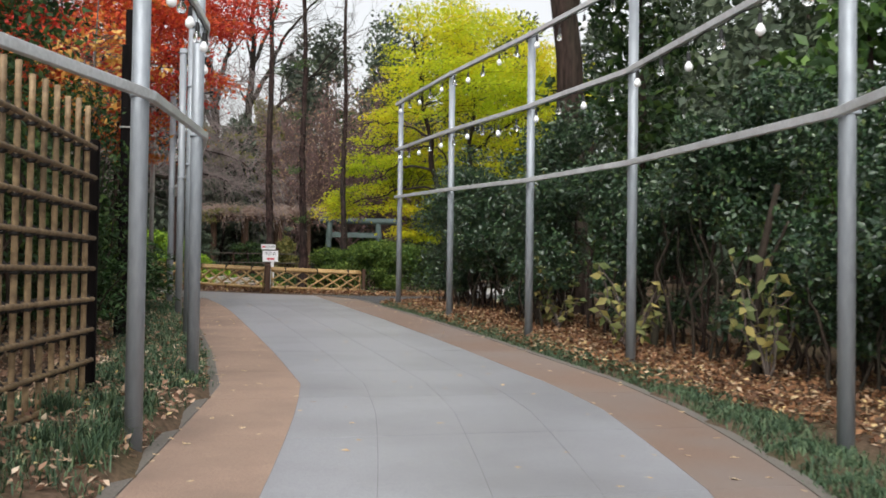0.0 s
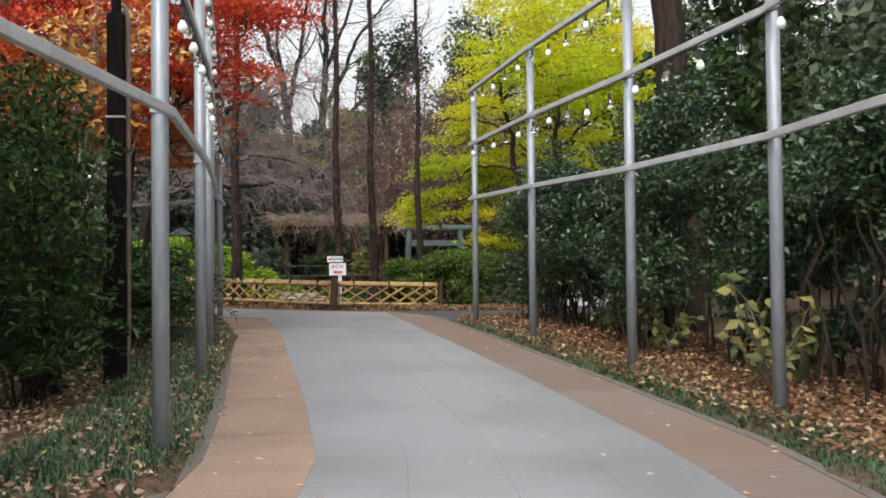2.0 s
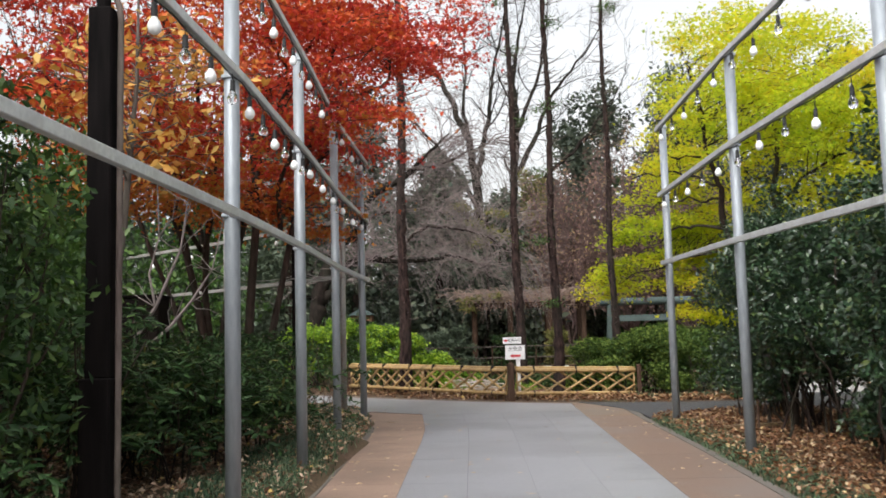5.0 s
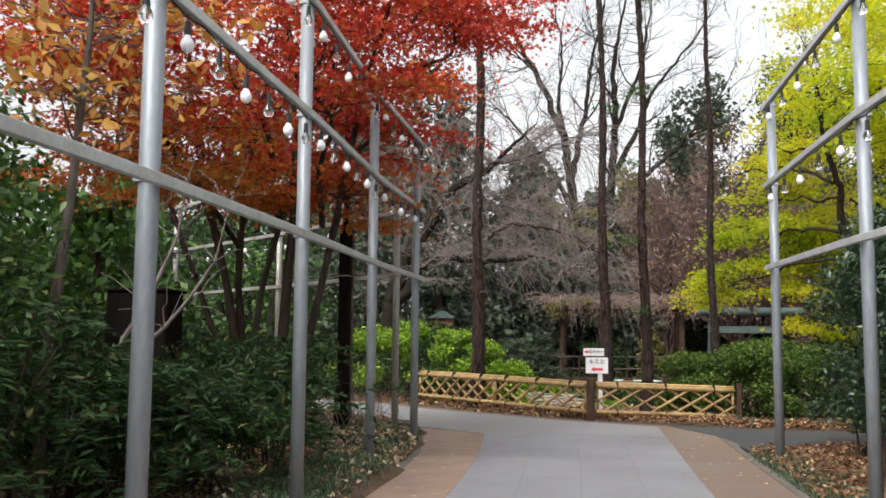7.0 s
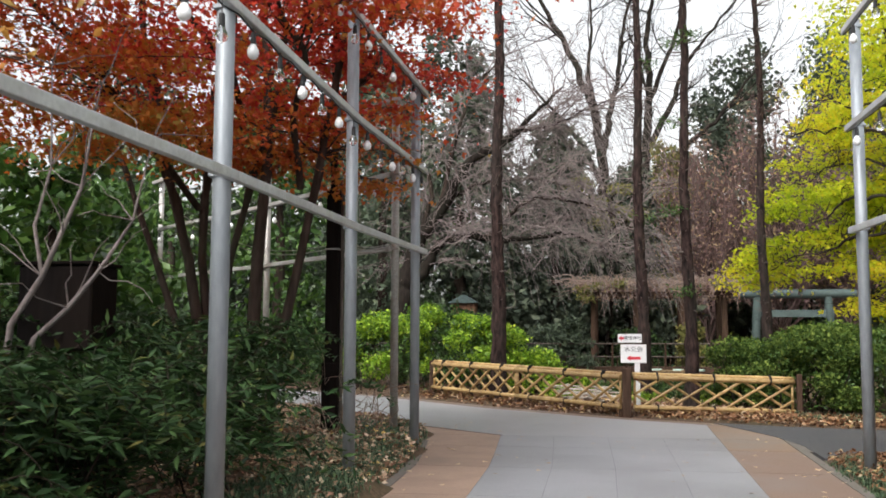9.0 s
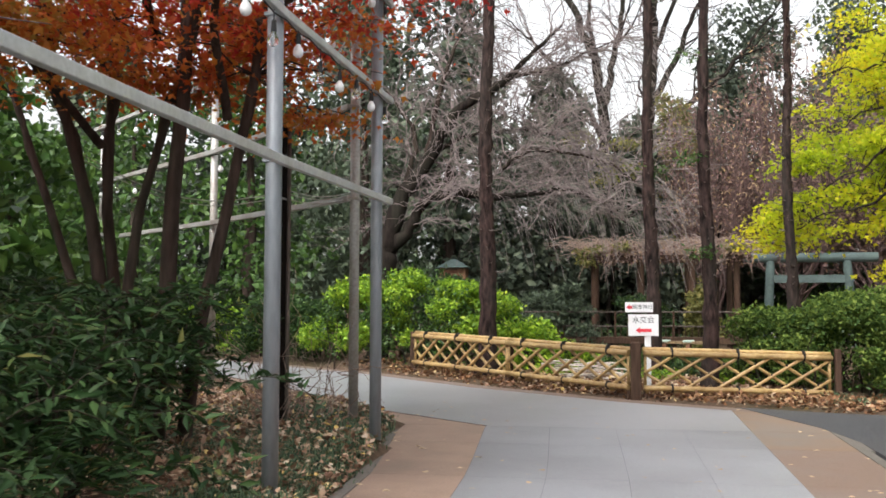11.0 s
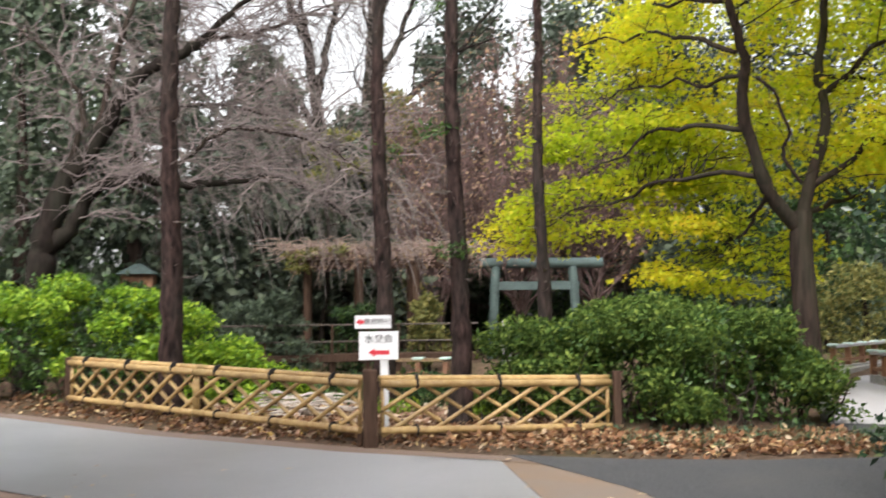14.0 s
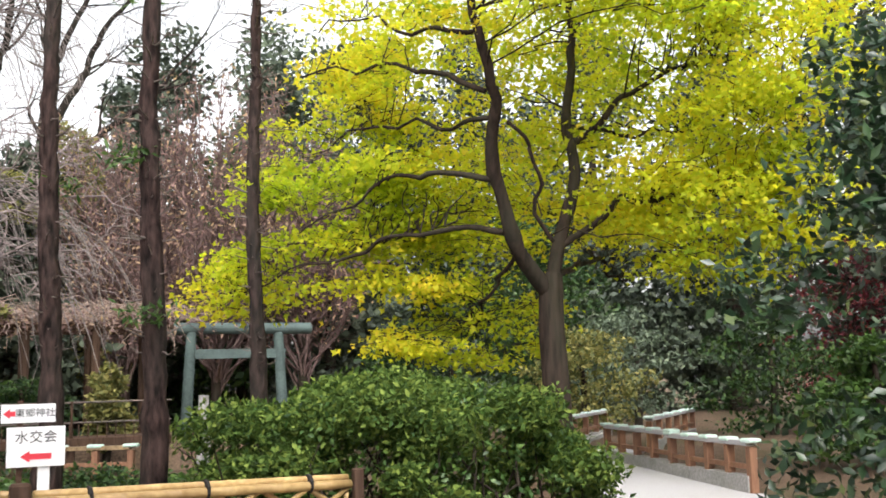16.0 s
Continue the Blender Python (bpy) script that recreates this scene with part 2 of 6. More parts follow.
M_STICK = surface("pale_peeled_stick", (0.42, 0.37, 0.32), (0.66, 0.6, 0.54), 20, 0.8, 0.3, 3, (0.25, 0.2, 0.17), 0.5)
M_WATER = plain("still_pond_water", (0.012, 0.016, 0.012), 0.12, 0.0, 0.5)


# ---- building helpers ----
RNG = np.random.default_rng(7)


def mesh_np(name, verts, faces, material, smooth=False):
    """A mesh from numpy arrays; faces all have the same number of corners."""
    me = bpy.data.meshes.new(name)
    verts, faces = np.asarray(verts, dtype=np.float32), np.asarray(faces, dtype=np.int32)
    k = faces.shape[1]
    me.vertices.add(len(verts))
    me.vertices.foreach_set("co", verts.ravel())
    me.loops.add(faces.size)
    me.loops.foreach_set("vertex_index", faces.ravel())
    me.polygons.add(len(faces))
    me.polygons.foreach_set("loop_start", np.arange(0, faces.size, k, dtype=np.int32))
    me.polygons.foreach_set("loop_total", np.full(len(faces), k, dtype=np.int32))
    me.update(calc_edges=True)
    if smooth:
        me.shade_smooth()
    me.materials.append(material)
    return me


def put(ob, parent=None, label=""):
    if parent is not None:
        ob.parent = parent
    if label:
        ob["label"] = label
    return ob


def part_np(name, verts, faces, material, parent, label="", smooth=False):
    return put(new(name, mesh_np(name, verts, faces, material, smooth)), parent, label)


def part(name, bm, material, parent=None, label="", smooth=False):
    me = bpy.data.meshes.new(name)
    bm.normal_update()
    bm.to_mesh(me)
    bm.free()
    me.materials.append(material)
    if smooth:
        me.shade_smooth()
    return put(new(name, me), parent, label)


def thing(name, label, category, group="", kind="", at=(0, 0, 0)):
    ob = tagged(new(name), label, category, group, kind)
    ob.location = at
    return ob


def bm_box(bm, centre, size, rot=(0, 0, 0), bevel=0.0):
    made = bmesh.ops.create_cube(bm, size=1.0, matrix=pose(*centre, *rot) @ Matrix.Diagonal((*size, 1)))
    if bevel:
        edges = {e for v in made["verts"] for e in v.link_edges}
        bmesh.ops.bevel(bm, geom=list(edges), offset=bevel, segments=1, affect="EDGES")
    return bm


def box_between(bm, a, b, w, h, bevel=0.004):
    """A bar of width w and height h from a to b."""
    a, b = Vector(a), Vector(b)
    d = b - a
    yaw, tilt = math.atan2(d.y, d.x), math.atan2(d.z, math.hypot(d.x, d.y))
    m = Matrix.Translation((a + b) / 2) @ Euler((0, -tilt, yaw)).to_matrix().to_4x4() @ Matrix.Diagonal((d.length, w, h, 1))
    made = bmesh.ops.create_cube(bm, size=1.0, matrix=m)
    if bevel:
        bmesh.ops.bevel(bm, geom=list({e for v in made["verts"] for e in v.link_edges}), offset=bevel, segments=1, affect="EDGES")
    return bm


def tubes(lines, sides=6):
    """Vertices and quads of tapered tubes along polylines [(x, y, z, r), ...]."""
    vs, fs, base = [], [], 0
    ang = np.linspace(0, 2 * np.pi, sides, endpoint=False)
    ca, sa = np.cos(ang)[:, None], np.sin(ang)[:, None]
    for line in lines:
        p = np.asarray(line, dtype=float)
        if len(p) < 2:
            continue
        c, r = p[:, :3], p[:, 3]
        t = np.gradient(c, axis=0)
        t /= np.linalg.norm(t, axis=1, keepdims=True) + 1e-9
        ref = np.array([1.0, 0, 0]) if abs(t[:, 0]).mean() < 0.7 else np.array([0, 1.0, 0])
        u = np.cross(t, ref)
        u /= np.linalg.norm(u, axis=1, keepdims=True) + 1e-9
        w = np.cross(t, u)
        n = len(p)
        for i in range(n):
            vs.append(c[i] + r[i] * (ca * u[i] + sa * w[i]))
        k = np.arange(sides)
        for i in range(n - 1):
            a = base + i * sides
            fs.append(np.stack([a + k, a + (k + 1) % sides, a + sides + (k + 1) % sides, a + sides + k], 1))
        base += n * sides
    return np.concatenate(vs), np.concatenate(fs)


def capped_tube(a, b, r, sides=12, r2=None, rings=()):
    """A closed round bar as a bmesh; rings: (fraction, factor) thicken it."""
    bm = bmesh.new()
    a, b = Vector(a), Vector(b)
    m = Matrix.Translation(a) @ (b - a).to_track_quat("Z", "Y").to_matrix().to_4x4()
    length, prev = (b - a).length, None
    stops = [(0.0, 1.0), *rings, (1.0, 1.0)]
    first = None
    for f, k in stops:
        rad = (r + ((r2 if r2 is not None else r) - r) * f) * k
        ring = [bm.verts.new(m @ Vector((rad * math.cos(2 * math.pi * i / sides), rad * math.sin(2 * math.pi * i / sides), length * f))) for i in range(sides)]
        if prev:
            for i in range(sides):
                bm.faces.new((prev[i], prev[(i + 1) % sides], ring[(i + 1) % sides], ring[i]))
        else:
            first = ring
        prev = ring
    bm.faces.new(list(reversed(first)))
    bm.faces.new(prev)
    return bm


def unit(v):
    return v / (np.linalg.norm(v, axis=-1, keepdims=True) + 1e-9)


def leaf_cloud(points, size, rng, width=0.5, up=0.8, spread=0.35, droop=0.0, heading=None):
    """Small folded leaves, two triangles each, at the points."""
    n = len(points)
    nor = unit(rng.normal(size=(n, 3)) + np.array([0, 0, up]))
    d = rng.normal(size=(n, 3)) if heading is None else heading + 0.5 * rng.normal(size=(n, 3))
    d = unit(d - nor * (d * nor).sum(1, keepdims=True))
    d[:, 2] -= droop
    d = unit(d)
    s = unit(np.cross(nor, d))
    ln = (size * (1 + spread * rng.uniform(-1, 1, n)))[:, None]
    base, tip = points, points + d * ln
    mid = points + d * ln * 0.42
    left, right = mid + s * ln * width * 0.5 + nor * ln * 0.08, mid - s * ln * width * 0.5 + nor * ln * 0.08
    v = np.stack([base, left, tip, right], 1).reshape(-1, 3)
    k = np.arange(n)[:, None] * 4
    f = np.concatenate([k + np.array([[0, 2, 1]]), k + np.array([[0, 3, 2]])], 0)
    return v, f


def star_leaf_cloud(points, size, rng, up=0.9):
    """Maple leaves: three pointed lobes each, joined at the stalk."""
    n = len(points)
    nor = unit(rng.normal(size=(n, 3)) * 0.8 + np.array([0, 0, up]))
    d = rng.normal(size=(n, 3))
    d = unit(d - nor * (d * nor).sum(1, keepdims=True))
    s = unit(np.cross(nor, d))
    ln = (size * (1 + 0.35 * rng.uniform(-1, 1, n)))[:, None]
    p = points
    pts = [p, p + d * ln, p + (0.55 * d + 0.75 * s) * ln * 0.85 - nor * ln * 0.12, p + (0.55 * d - 0.75 * s) * ln * 0.85 - nor * ln * 0.12,
           p + (0.6 * d + 0.36 * s) * ln * 0.72, p + (0.6 * d - 0.36 * s) * ln * 0.72]
    v = np.stack(pts, 1).reshape(-1, 3)
    k = np.arange(n)[:, None] * 6
    f = np.concatenate([k + np.array([[0, 5, 4]]), k + np.array([[4, 5, 1]]), k + np.array([[0, 4, 2]]), k + np.array([[0, 3, 5]])], 0)
    return v, f


def blob(rng, centre, radii, n, shell=0.55):
    """Points in an ellipsoid, most of them near its skin, with a lumpy outline."""
    d = unit(rng.normal(size=(n, 3)))
    lump = 1 + 0.16 * np.sin(5 * d[:, 0] + centre[0] * 3) * np.sin(4 * d[:, 1] + centre[1] * 2) + 0.12 * np.sin(7 * d[:, 2] + centre[1])
    r = (shell + (1 - shell) * rng.uniform(0, 1, n) ** 0.6) * lump
    return np.asarray(centre) + d * r[:, None] * np.asarray(radii)


def bend(a, b, rng, r0, r1, n=6, sag=0.1, wob=0.05):
    """A wandering polyline with radii from a to b."""
    a, b = np.asarray(a, float), np.asarray(b, float)
    f = np.linspace(0, 1, n)[:, None]
    ln = np.linalg.norm(b - a)
    p = a + (b - a) * f + np.sin(np.pi * f) * np.array([0, 0, sag * ln]) + np.sin(np.pi * f) ** 0.5 * rng.normal(size=(n, 3)) * wob * ln * (f > 0) * (f < 1)
    return np.concatenate([p, (r0 + (r1 - r0) * f)], 1)


def grow(rng, start, direction, length, radius, levels, lines, tips, split=3, spread=0.7, up=0.15, taper=0.62, seg=5, wob=0.12):
    """A branch with side branches; lines collects polylines, tips the ends."""
    p, d = np.asarray(start, float), unit(np.asarray(direction, float))
    pts, step = [(*p, radius)], length / seg
    forks = []
    for i in range(seg):
        d = unit(d + rng.normal(size=3) * wob + np.array([0, 0, up * 0.3]))
        p = p + d * step
        r = radius * (1 - (1 - taper * 0.6) * (i + 1) / seg)
        pts.append((*p, max(r, 0.004)))
        forks.append((p.copy(), d.copy(), r))
    lines.append(pts)
    if levels == 0:
        tips.append(p)
        return
    for k in range(split):
        q, dd, r = forks[-1] if k == 0 else forks[rng.integers(1, seg)]
        side = unit(np.cross(dd, rng.normal(size=3)))
        nd = unit(dd + side * spread * rng.uniform(0.6, 1.3) + np.array([0, 0, up]))
        grow(rng, q, nd, length * taper * rng.uniform(0.8, 1.2), max(r * 0.65, 0.005), levels - 1, lines, tips, split, spread, up, taper, seg, wob)


# ---- terrain and paving plan ----
GY = [-10, 0, 10, 14, 18, 22, 28, 32, 37, 80]
GZ = [-0.32, -0.08, 0.17, 0.30, 0.41, 0.49, 0.62, 0.72, 0.80, 0.80]


def level(y):
    return float(np.interp(y, GY, GZ))


EY = [-8, -3, 1.5, 4.8, 6.3, 7.9, 9.5, 12, 20, 22, 24.9]
LEFT_OUT = [-3.5, -2.4, -1.1, -0.05, 0.21, 0.48, 0.74, 0.77, 0.60, 0.50, 0.08]
LEFT_IN = [-2.8, -1.7, -0.35, 0.70, 0.99, 1.27, 1.51, 1.51, 1.36, 1.29, 1.05]
RIGHT_IN = [-0.4, 0.75, 2.1, 3.24, 3.57, 3.89, 3.99, 4.0, 3.93, 3.93, 3.92]
RIGHT_OUT = [0.3, 1.45, 2.8, 3.86, 4.25, 4.56, 4.75, 4.75, 4.75, 4.74, 4.74]


def edge(table, y):
    return float(np.interp(y, EY, table))


FOOT = [(16.0, 26.3), (6.3, 26.45), (5.1, 26.72), (3.99, 27.18), (2.64, 28.0), (0.42, 29.72), (-2.0, 32.1), (-7.9, 37.0), (-14, 41.8)]
LOW = [(-14, 38.6), (-5.0, 31.5), (-2.58, 28.87), (-0.62, 26.35), (1.07, 24.9)]

BED_EDGE = [(-14, 38.2), (-5.3, 31.2), (-2.95, 28.6), (-1.15, 27.05), (-0.35, 25.4), (0.1, 24.9)]


def inside(px, py, poly):
    hit = np.zeros(px.shape, bool)
    for (x0, y0), (x1, y1) in zip(poly, poly[1:] + poly[:1]):
        c = (y0 > py) != (y1 > py)
        hit ^= c & (px < (x1 - x0) * (py - y0) / (y1 - y0 + 1e-12) + x0)
    return hit


def paved(px, py):
    lo, hi = np.interp(py, EY, LEFT_OUT), np.interp(py, EY, RIGHT_OUT)
    strip = (px > lo - 0.1) & (px < hi + 0.1) & (py < 25.2) & (py > -8)
    cross = inside(px, py, FOOT + BED_EDGE + [(4.74, 24.9), (4.9, 23.0), (6.5, 23.6), (16, 23.9)])
    bridge = inside(px, py, [(7.6, 26.2), (8.3, 29.0), (11.7, 34.6), (12.4, 36.0), (14.0, 35.0), (12.0, 34.0), (10.9, 29.5), (10.6, 26.2)])
    return strip | cross | bridge


xs = np.concatenate([[-400, -150, -60, -30, -18], np.arange(-12, 14.01, 0.25), [18, 30, 60, 150, 400]])
ys = np.concatenate([[-400, -120, -40, -15], np.arange(-9, 42.01, 0.25), [48, 60, 90, 200, 400]])
gx, gy = np.meshgrid(xs, ys)
mask = paved(gx, gy).astype(float)
wide = mask.copy()
for _ in range(6):
    wide[1:-1, 1:-1] = (wide[1:-1, 1:-1] * 2 + wide[:-2, 1:-1] + wide[2:, 1:-1] + wide[1:-1, :-2] + wide[1:-1, 2:]) / 6
bumps = 0.02 * np.sin(gx * 2.1) * np.sin(gy * 1.7) + 0.015 * np.sin(gx * 5.3 + gy * 3.1)
gzz = np.interp(gy, GY, GZ) + np.where(mask > 0, -0.05, 0.015 + (0.11 + bumps) * (1 - wide) * np.where((gy > 26.3) & (gy < 33) & (gx > -2), 0.15, np.where(gx < 1, 1.15, 0.6)))
pond = inside(gx, gy, [(-3, 34.5), (1.5, 34.0), (9.5, 34.0), (11, 36.2), (15, 39), (15, 41.8), (-3, 41.8)])
gzz = np.where(pond, 0.25, gzz)
nx, ny = len(xs), len(ys)
ii = np.arange(ny - 1)[:, None] * nx + np.arange(nx - 1)[None, :]
quads = np.stack([ii, ii + 1, ii + nx + 1, ii + nx], -1).reshape(-1, 4)
ground = new("ground", mesh_np("ground", np.stack([gx, gy, gzz], -1).reshape(-1, 3), quads, M_SOIL, True))
tagged(ground, "dark soil ground littered with brown leaves", "ground", kind="structure")


def ground_z(px, py):
    """Height of the ground sheet at arrays of places inside the finely meshed area."""
    px, py = np.asarray(px, float), np.asarray(py, float)
    i = np.clip(np.searchsorted(xs, px) - 1, 0, nx - 2)
    j = np.clip(np.searchsorted(ys, py) - 1, 0, ny - 2)
    fx, fy = (px - xs[i]) / (xs[i + 1] - xs[i]), (py - ys[j]) / (ys[j + 1] - ys[j])
    return (gzz[j, i] * (1 - fx) + gzz[j, i + 1] * fx) * (1 - fy) + (gzz[j + 1, i] * (1 - fx) + gzz[j + 1, i + 1] * fx) * fy


def gz1(x, y):
    return float(ground_z([x], [y])[0])


def plate(outline, top=0.012, thick=0.09):
    """A slab with a flat outline that follows the slope of the path."""
    n = len(outline)
    v = [(x, y, level(y) + top) for x, y in outline] + [(x, y, level(y) + top - thick) for x, y in outline]
    bm = bmesh.new()
    vs = [bm.verts.new(p) for p in v]
    bm.faces.new(vs[:n])
    bm.faces.new(list(reversed(vs[n:])))
    for i in range(n):
        bm.faces.new((vs[i], vs[n + i], vs[n + (i + 1) % n], vs[(i + 1) % n]))
    bmesh.ops.recalc_face_normals(bm, faces=bm.faces)
    return bm


pavement = thing("pavement", "grey paved garden path with brown borders", "path", kind="structure")
GAP = 0.003
rows_y = [-8 + 1.87 * k for k in range(18)]
rows_y = [y - 0.16 for y in rows_y if y < 24.4] + [24.9]
for y0, y1 in zip(rows_y, rows_y[1:]):
    ym = [y0 + GAP, (y0 + y1) / 2, y1 - GAP]
    cols = [0, 0.25, 0.5, 0.75, 1.0]
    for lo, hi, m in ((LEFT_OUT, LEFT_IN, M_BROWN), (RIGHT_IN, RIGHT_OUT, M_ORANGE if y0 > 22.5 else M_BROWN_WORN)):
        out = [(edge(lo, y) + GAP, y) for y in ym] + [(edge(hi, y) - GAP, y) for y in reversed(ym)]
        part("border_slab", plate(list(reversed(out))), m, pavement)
    for f0, f1 in zip(cols, cols[1:]):
        lo = [(edge(LEFT_IN, y) + (edge(RIGHT_IN, y) - edge(LEFT_IN, y)) * f0 + 0.002, y) for y in ym]
        hi = [(edge(LEFT_IN, y) + (edge(RIGHT_IN, y) - edge(LEFT_IN, y)) * f1 - 0.002, y) for y in ym]
        part("paving_slab", plate(list(reversed(lo + hi[::-1]))), M_GREY, pavement)
# joint bed under the slabs
joint = surface("dark_joint", (0.17, 0.168, 0.17), (0.24, 0.238, 0.245), 50, 0.95)
for y0, y1 in zip(rows_y, rows_y[1:]):
    part("joint_bed", plate([(edge(LEFT_OUT, y0), y0), (edge(RIGHT_OUT, y0), y0), (edge(RIGHT_OUT, y1), y1), (edge(LEFT_OUT, y1), y1)], 0.0095, 0.05), joint, pavement)
# kerbs along both sides
for table, side in ((LEFT_OUT, -1), (RIGHT_OUT, 1)):
    for y0, y1 in zip(rows_y, rows_y[1:]):
        if side > 0 and y0 > 21.9:
            w = 0.14
        else:
            w = 0.1
        ym = [y0 + 0.004, (y0 + y1) / 2, y1 - 0.004]
        a, b = [(edge(table, y) + side * 0.002, y) for y in ym], [(edge(table, y) + side * w, y) for y in ym]
        part("kerb", plate(a + b[::-1], 0.016, 0.1), M_KERB, pavement)
# the crossing: grey lane along the fence, its brown hem, the corner patches and the asphalt lane
lane = thing("side_path", "grey paved lane running along the bamboo fence", "path", kind="structure")


def offset_line(line, d):
    out = []
    for i, (x, y) in enumerate(line):
        (x0, y0), (x1, y1) = line[max(i - 1, 0)], line[min(i + 1, len(line) - 1)]
        ln = math.hypot(x1 - x0, y1 - y0)
        out.append((x - (y1 - y0) / ln * d, y + (x1 - x0) / ln * d))
    return out


HEM = FOOT[2:]
hem_in = offset_line(HEM, 0.32)
for (a, b), (c, d) in zip(zip(HEM, HEM[1:]), zip(hem_in, hem_in[1:])):
    part("hem_slab", plate([a, b, d, c]), M_BROWN_WORN, lane)
part("paving_slab", plate([(1.07, 24.905), (3.92, 24.905), (3.92, hem_in[1][1] + 0.02), hem_in[2], hem_in[3], hem_in[4], (-2.58, 28.87), (-0.62, 26.35)], 0.012), M_LANE, lane)
part("border_slab", plate([(3.925, 24.905), (4.74, 24.905), (4.74, 26.1), hem_in[0], hem_in[1], (3.925, hem_in[1][1] + 0.02)], 0.012), M_ORANGE, lane)
part("paving_slab", plate([(-2.585, 28.87), hem_in[4], hem_in[5], hem_in[6], (-14, 38.6), (-5.0, 31.5)], 0.012), M_LANE, lane)
part("border_slab", plate([(0.10, 24.905), (1.065, 24.905), (-0.62, 26.345), (-1.15, 27.05), (-0.35, 25.4)], 0.012), M_BROWN, lane)
for (a, b), (c, d) in zip(zip(LOW, LOW[1:3]), zip(BED_EDGE, BED_EDGE[1:3])):
    part("border_slab", plate([c, d, b, a], 0.010), M_BROWN, lane)
part("border_slab", plate([(-2.95, 28.6), (-1.155, 27.055), (-0.625, 26.35), (-2.58, 28.865)], 0.010), M_BROWN, lane)
slot = offset_line(LOW, -0.014)
for (a, b), (c, d) in zip(zip(LOW[1:], LOW[2:]), zip(slot[1:], slot[2:])):
    part("joint_strip", plate([a, b, d, c], 0.0165, 0.03), M_TWINE, lane)
part("kerb", plate([(4.745, 24.905), (5.0, 24.905), (4.95, 25.9), (5.1, 26.72), (4.745, 26.12)], 0.014), M_KERB, lane)
asphalt = tagged(part("asphalt_path", plate([(4.9, 22.95), (6.5, 23.55), (10.6, 26.0), (10.9, 28.0), (8.15, 28.9), (7.9, 26.4), (6.3, 26.45), (5.1, 26.73), (4.05, 27.2), (4.36, 26.3), (4.7, 25.3), (4.88, 24.2)], 0.0185), M_ASPHALT),
                 "dark coarse asphalt path leading to the bridge", "path", kind="structure")


# ---- steel frames for the string lights ----
def lighting_frame(label, posts, rail_z, side, ends=(0.25, 0.25), heights=(0.0, 1.05, 2.07), material=None, radius=0.057, bulbs_on=(1, 2), spacing=0.85):
    """Posts [(x, y)], the lowest rail's height at each, and side (+1 or -1: the x side that carries the rails)."""
    fr = thing("lighting_frame", label, "frame")
    material = material or M_STEEL
    pts = []
    for (x, y), z in zip(posts, rail_z):
        base = gz1(x, y) - 0.05
        top = z + heights[-1] + 0.06
        post = part("post", capped_tube((x, y, base), (x, y, top), radius, 20), material, fr, smooth=False)
        for poly in post.data.polygons:
            poly.use_smooth = len(poly.vertices) == 4
        bm = bmesh.new()
        bmesh.ops.create_cone(bm, cap_ends=True, segments=20, radius1=radius + 0.004, radius2=radius, depth=0.012, matrix=pose(x, y, top + 0.006))
        part("cap", bm, material, post)
        pts.append((x, y, z))
    off = radius + 0.02
    for k, h in enumerate(heights):
        line = []
        for i, (x, y, z) in enumerate(pts):
            a, b = pts[max(i - 1, 0)], pts[min(i + 1, len(pts) - 1)]
            d = Vector((b[0] - a[0], b[1] - a[1], 0)).normalized()
            nrm = Vector((d.y, -d.x, 0)) * side
            line.append(Vector((x, y, z + h)) + nrm * off)
        first = (line[1] - line[0]).normalized()
        last = (line[-1] - line[-2]).normalized()
        line[0] = line[0] - first * ends[0]
        line[-1] = line[-1] + last * ends[1]
        for a, b in zip(line, line[1:]):
            part("rail", box_between(bmesh.new(), a, b, 0.05, 0.062), M_RAIL if material is M_STEEL else material, fr)
        for i, (x, y, z) in enumerate(pts):
            bm = bmesh.new()
            bm_box(bm, (x, y, z + h), (2 * radius + 0.016, 2 * radius + 0.016, 0.03), bevel=0.006)
            part("bracket", bm, material, fr)
        if k in bulbs_on:
            string_lights(line, spacing)
    return fr


def bulb_profile(bm, x, y, z, r):
    """A pear-shaped bulb hanging from z."""
    rings = [(0.0, 0.42), (-0.35, 0.5), (-0.9, 0.86), (-1.5, 1.0), (-2.05, 0.85), (-2.45, 0.45), (-2.58, 0.0)]
    prev, n = None, 10
    for dz, k in rings:
        if k == 0:
            tip = bm.verts.new((x, y, z + dz * r))
            for i in range(n):
                bm.faces.new((prev[i], prev[(i + 1) % n], tip))
            break
        ring = [bm.verts.new((x + r * k * math.cos(2 * math.pi * i / n), y + r * k * math.sin(2 * math.pi * i / n), z + dz * r)) for i in range(n)]
        if prev:
            for i in range(n):
                bm.faces.new((prev[i], prev[(i + 1) % n], ring[(i + 1) % n], ring[i]))
        prev = ring
    bmesh.ops.recalc_face_normals(bm, faces=bm.faces)


BULB = {}


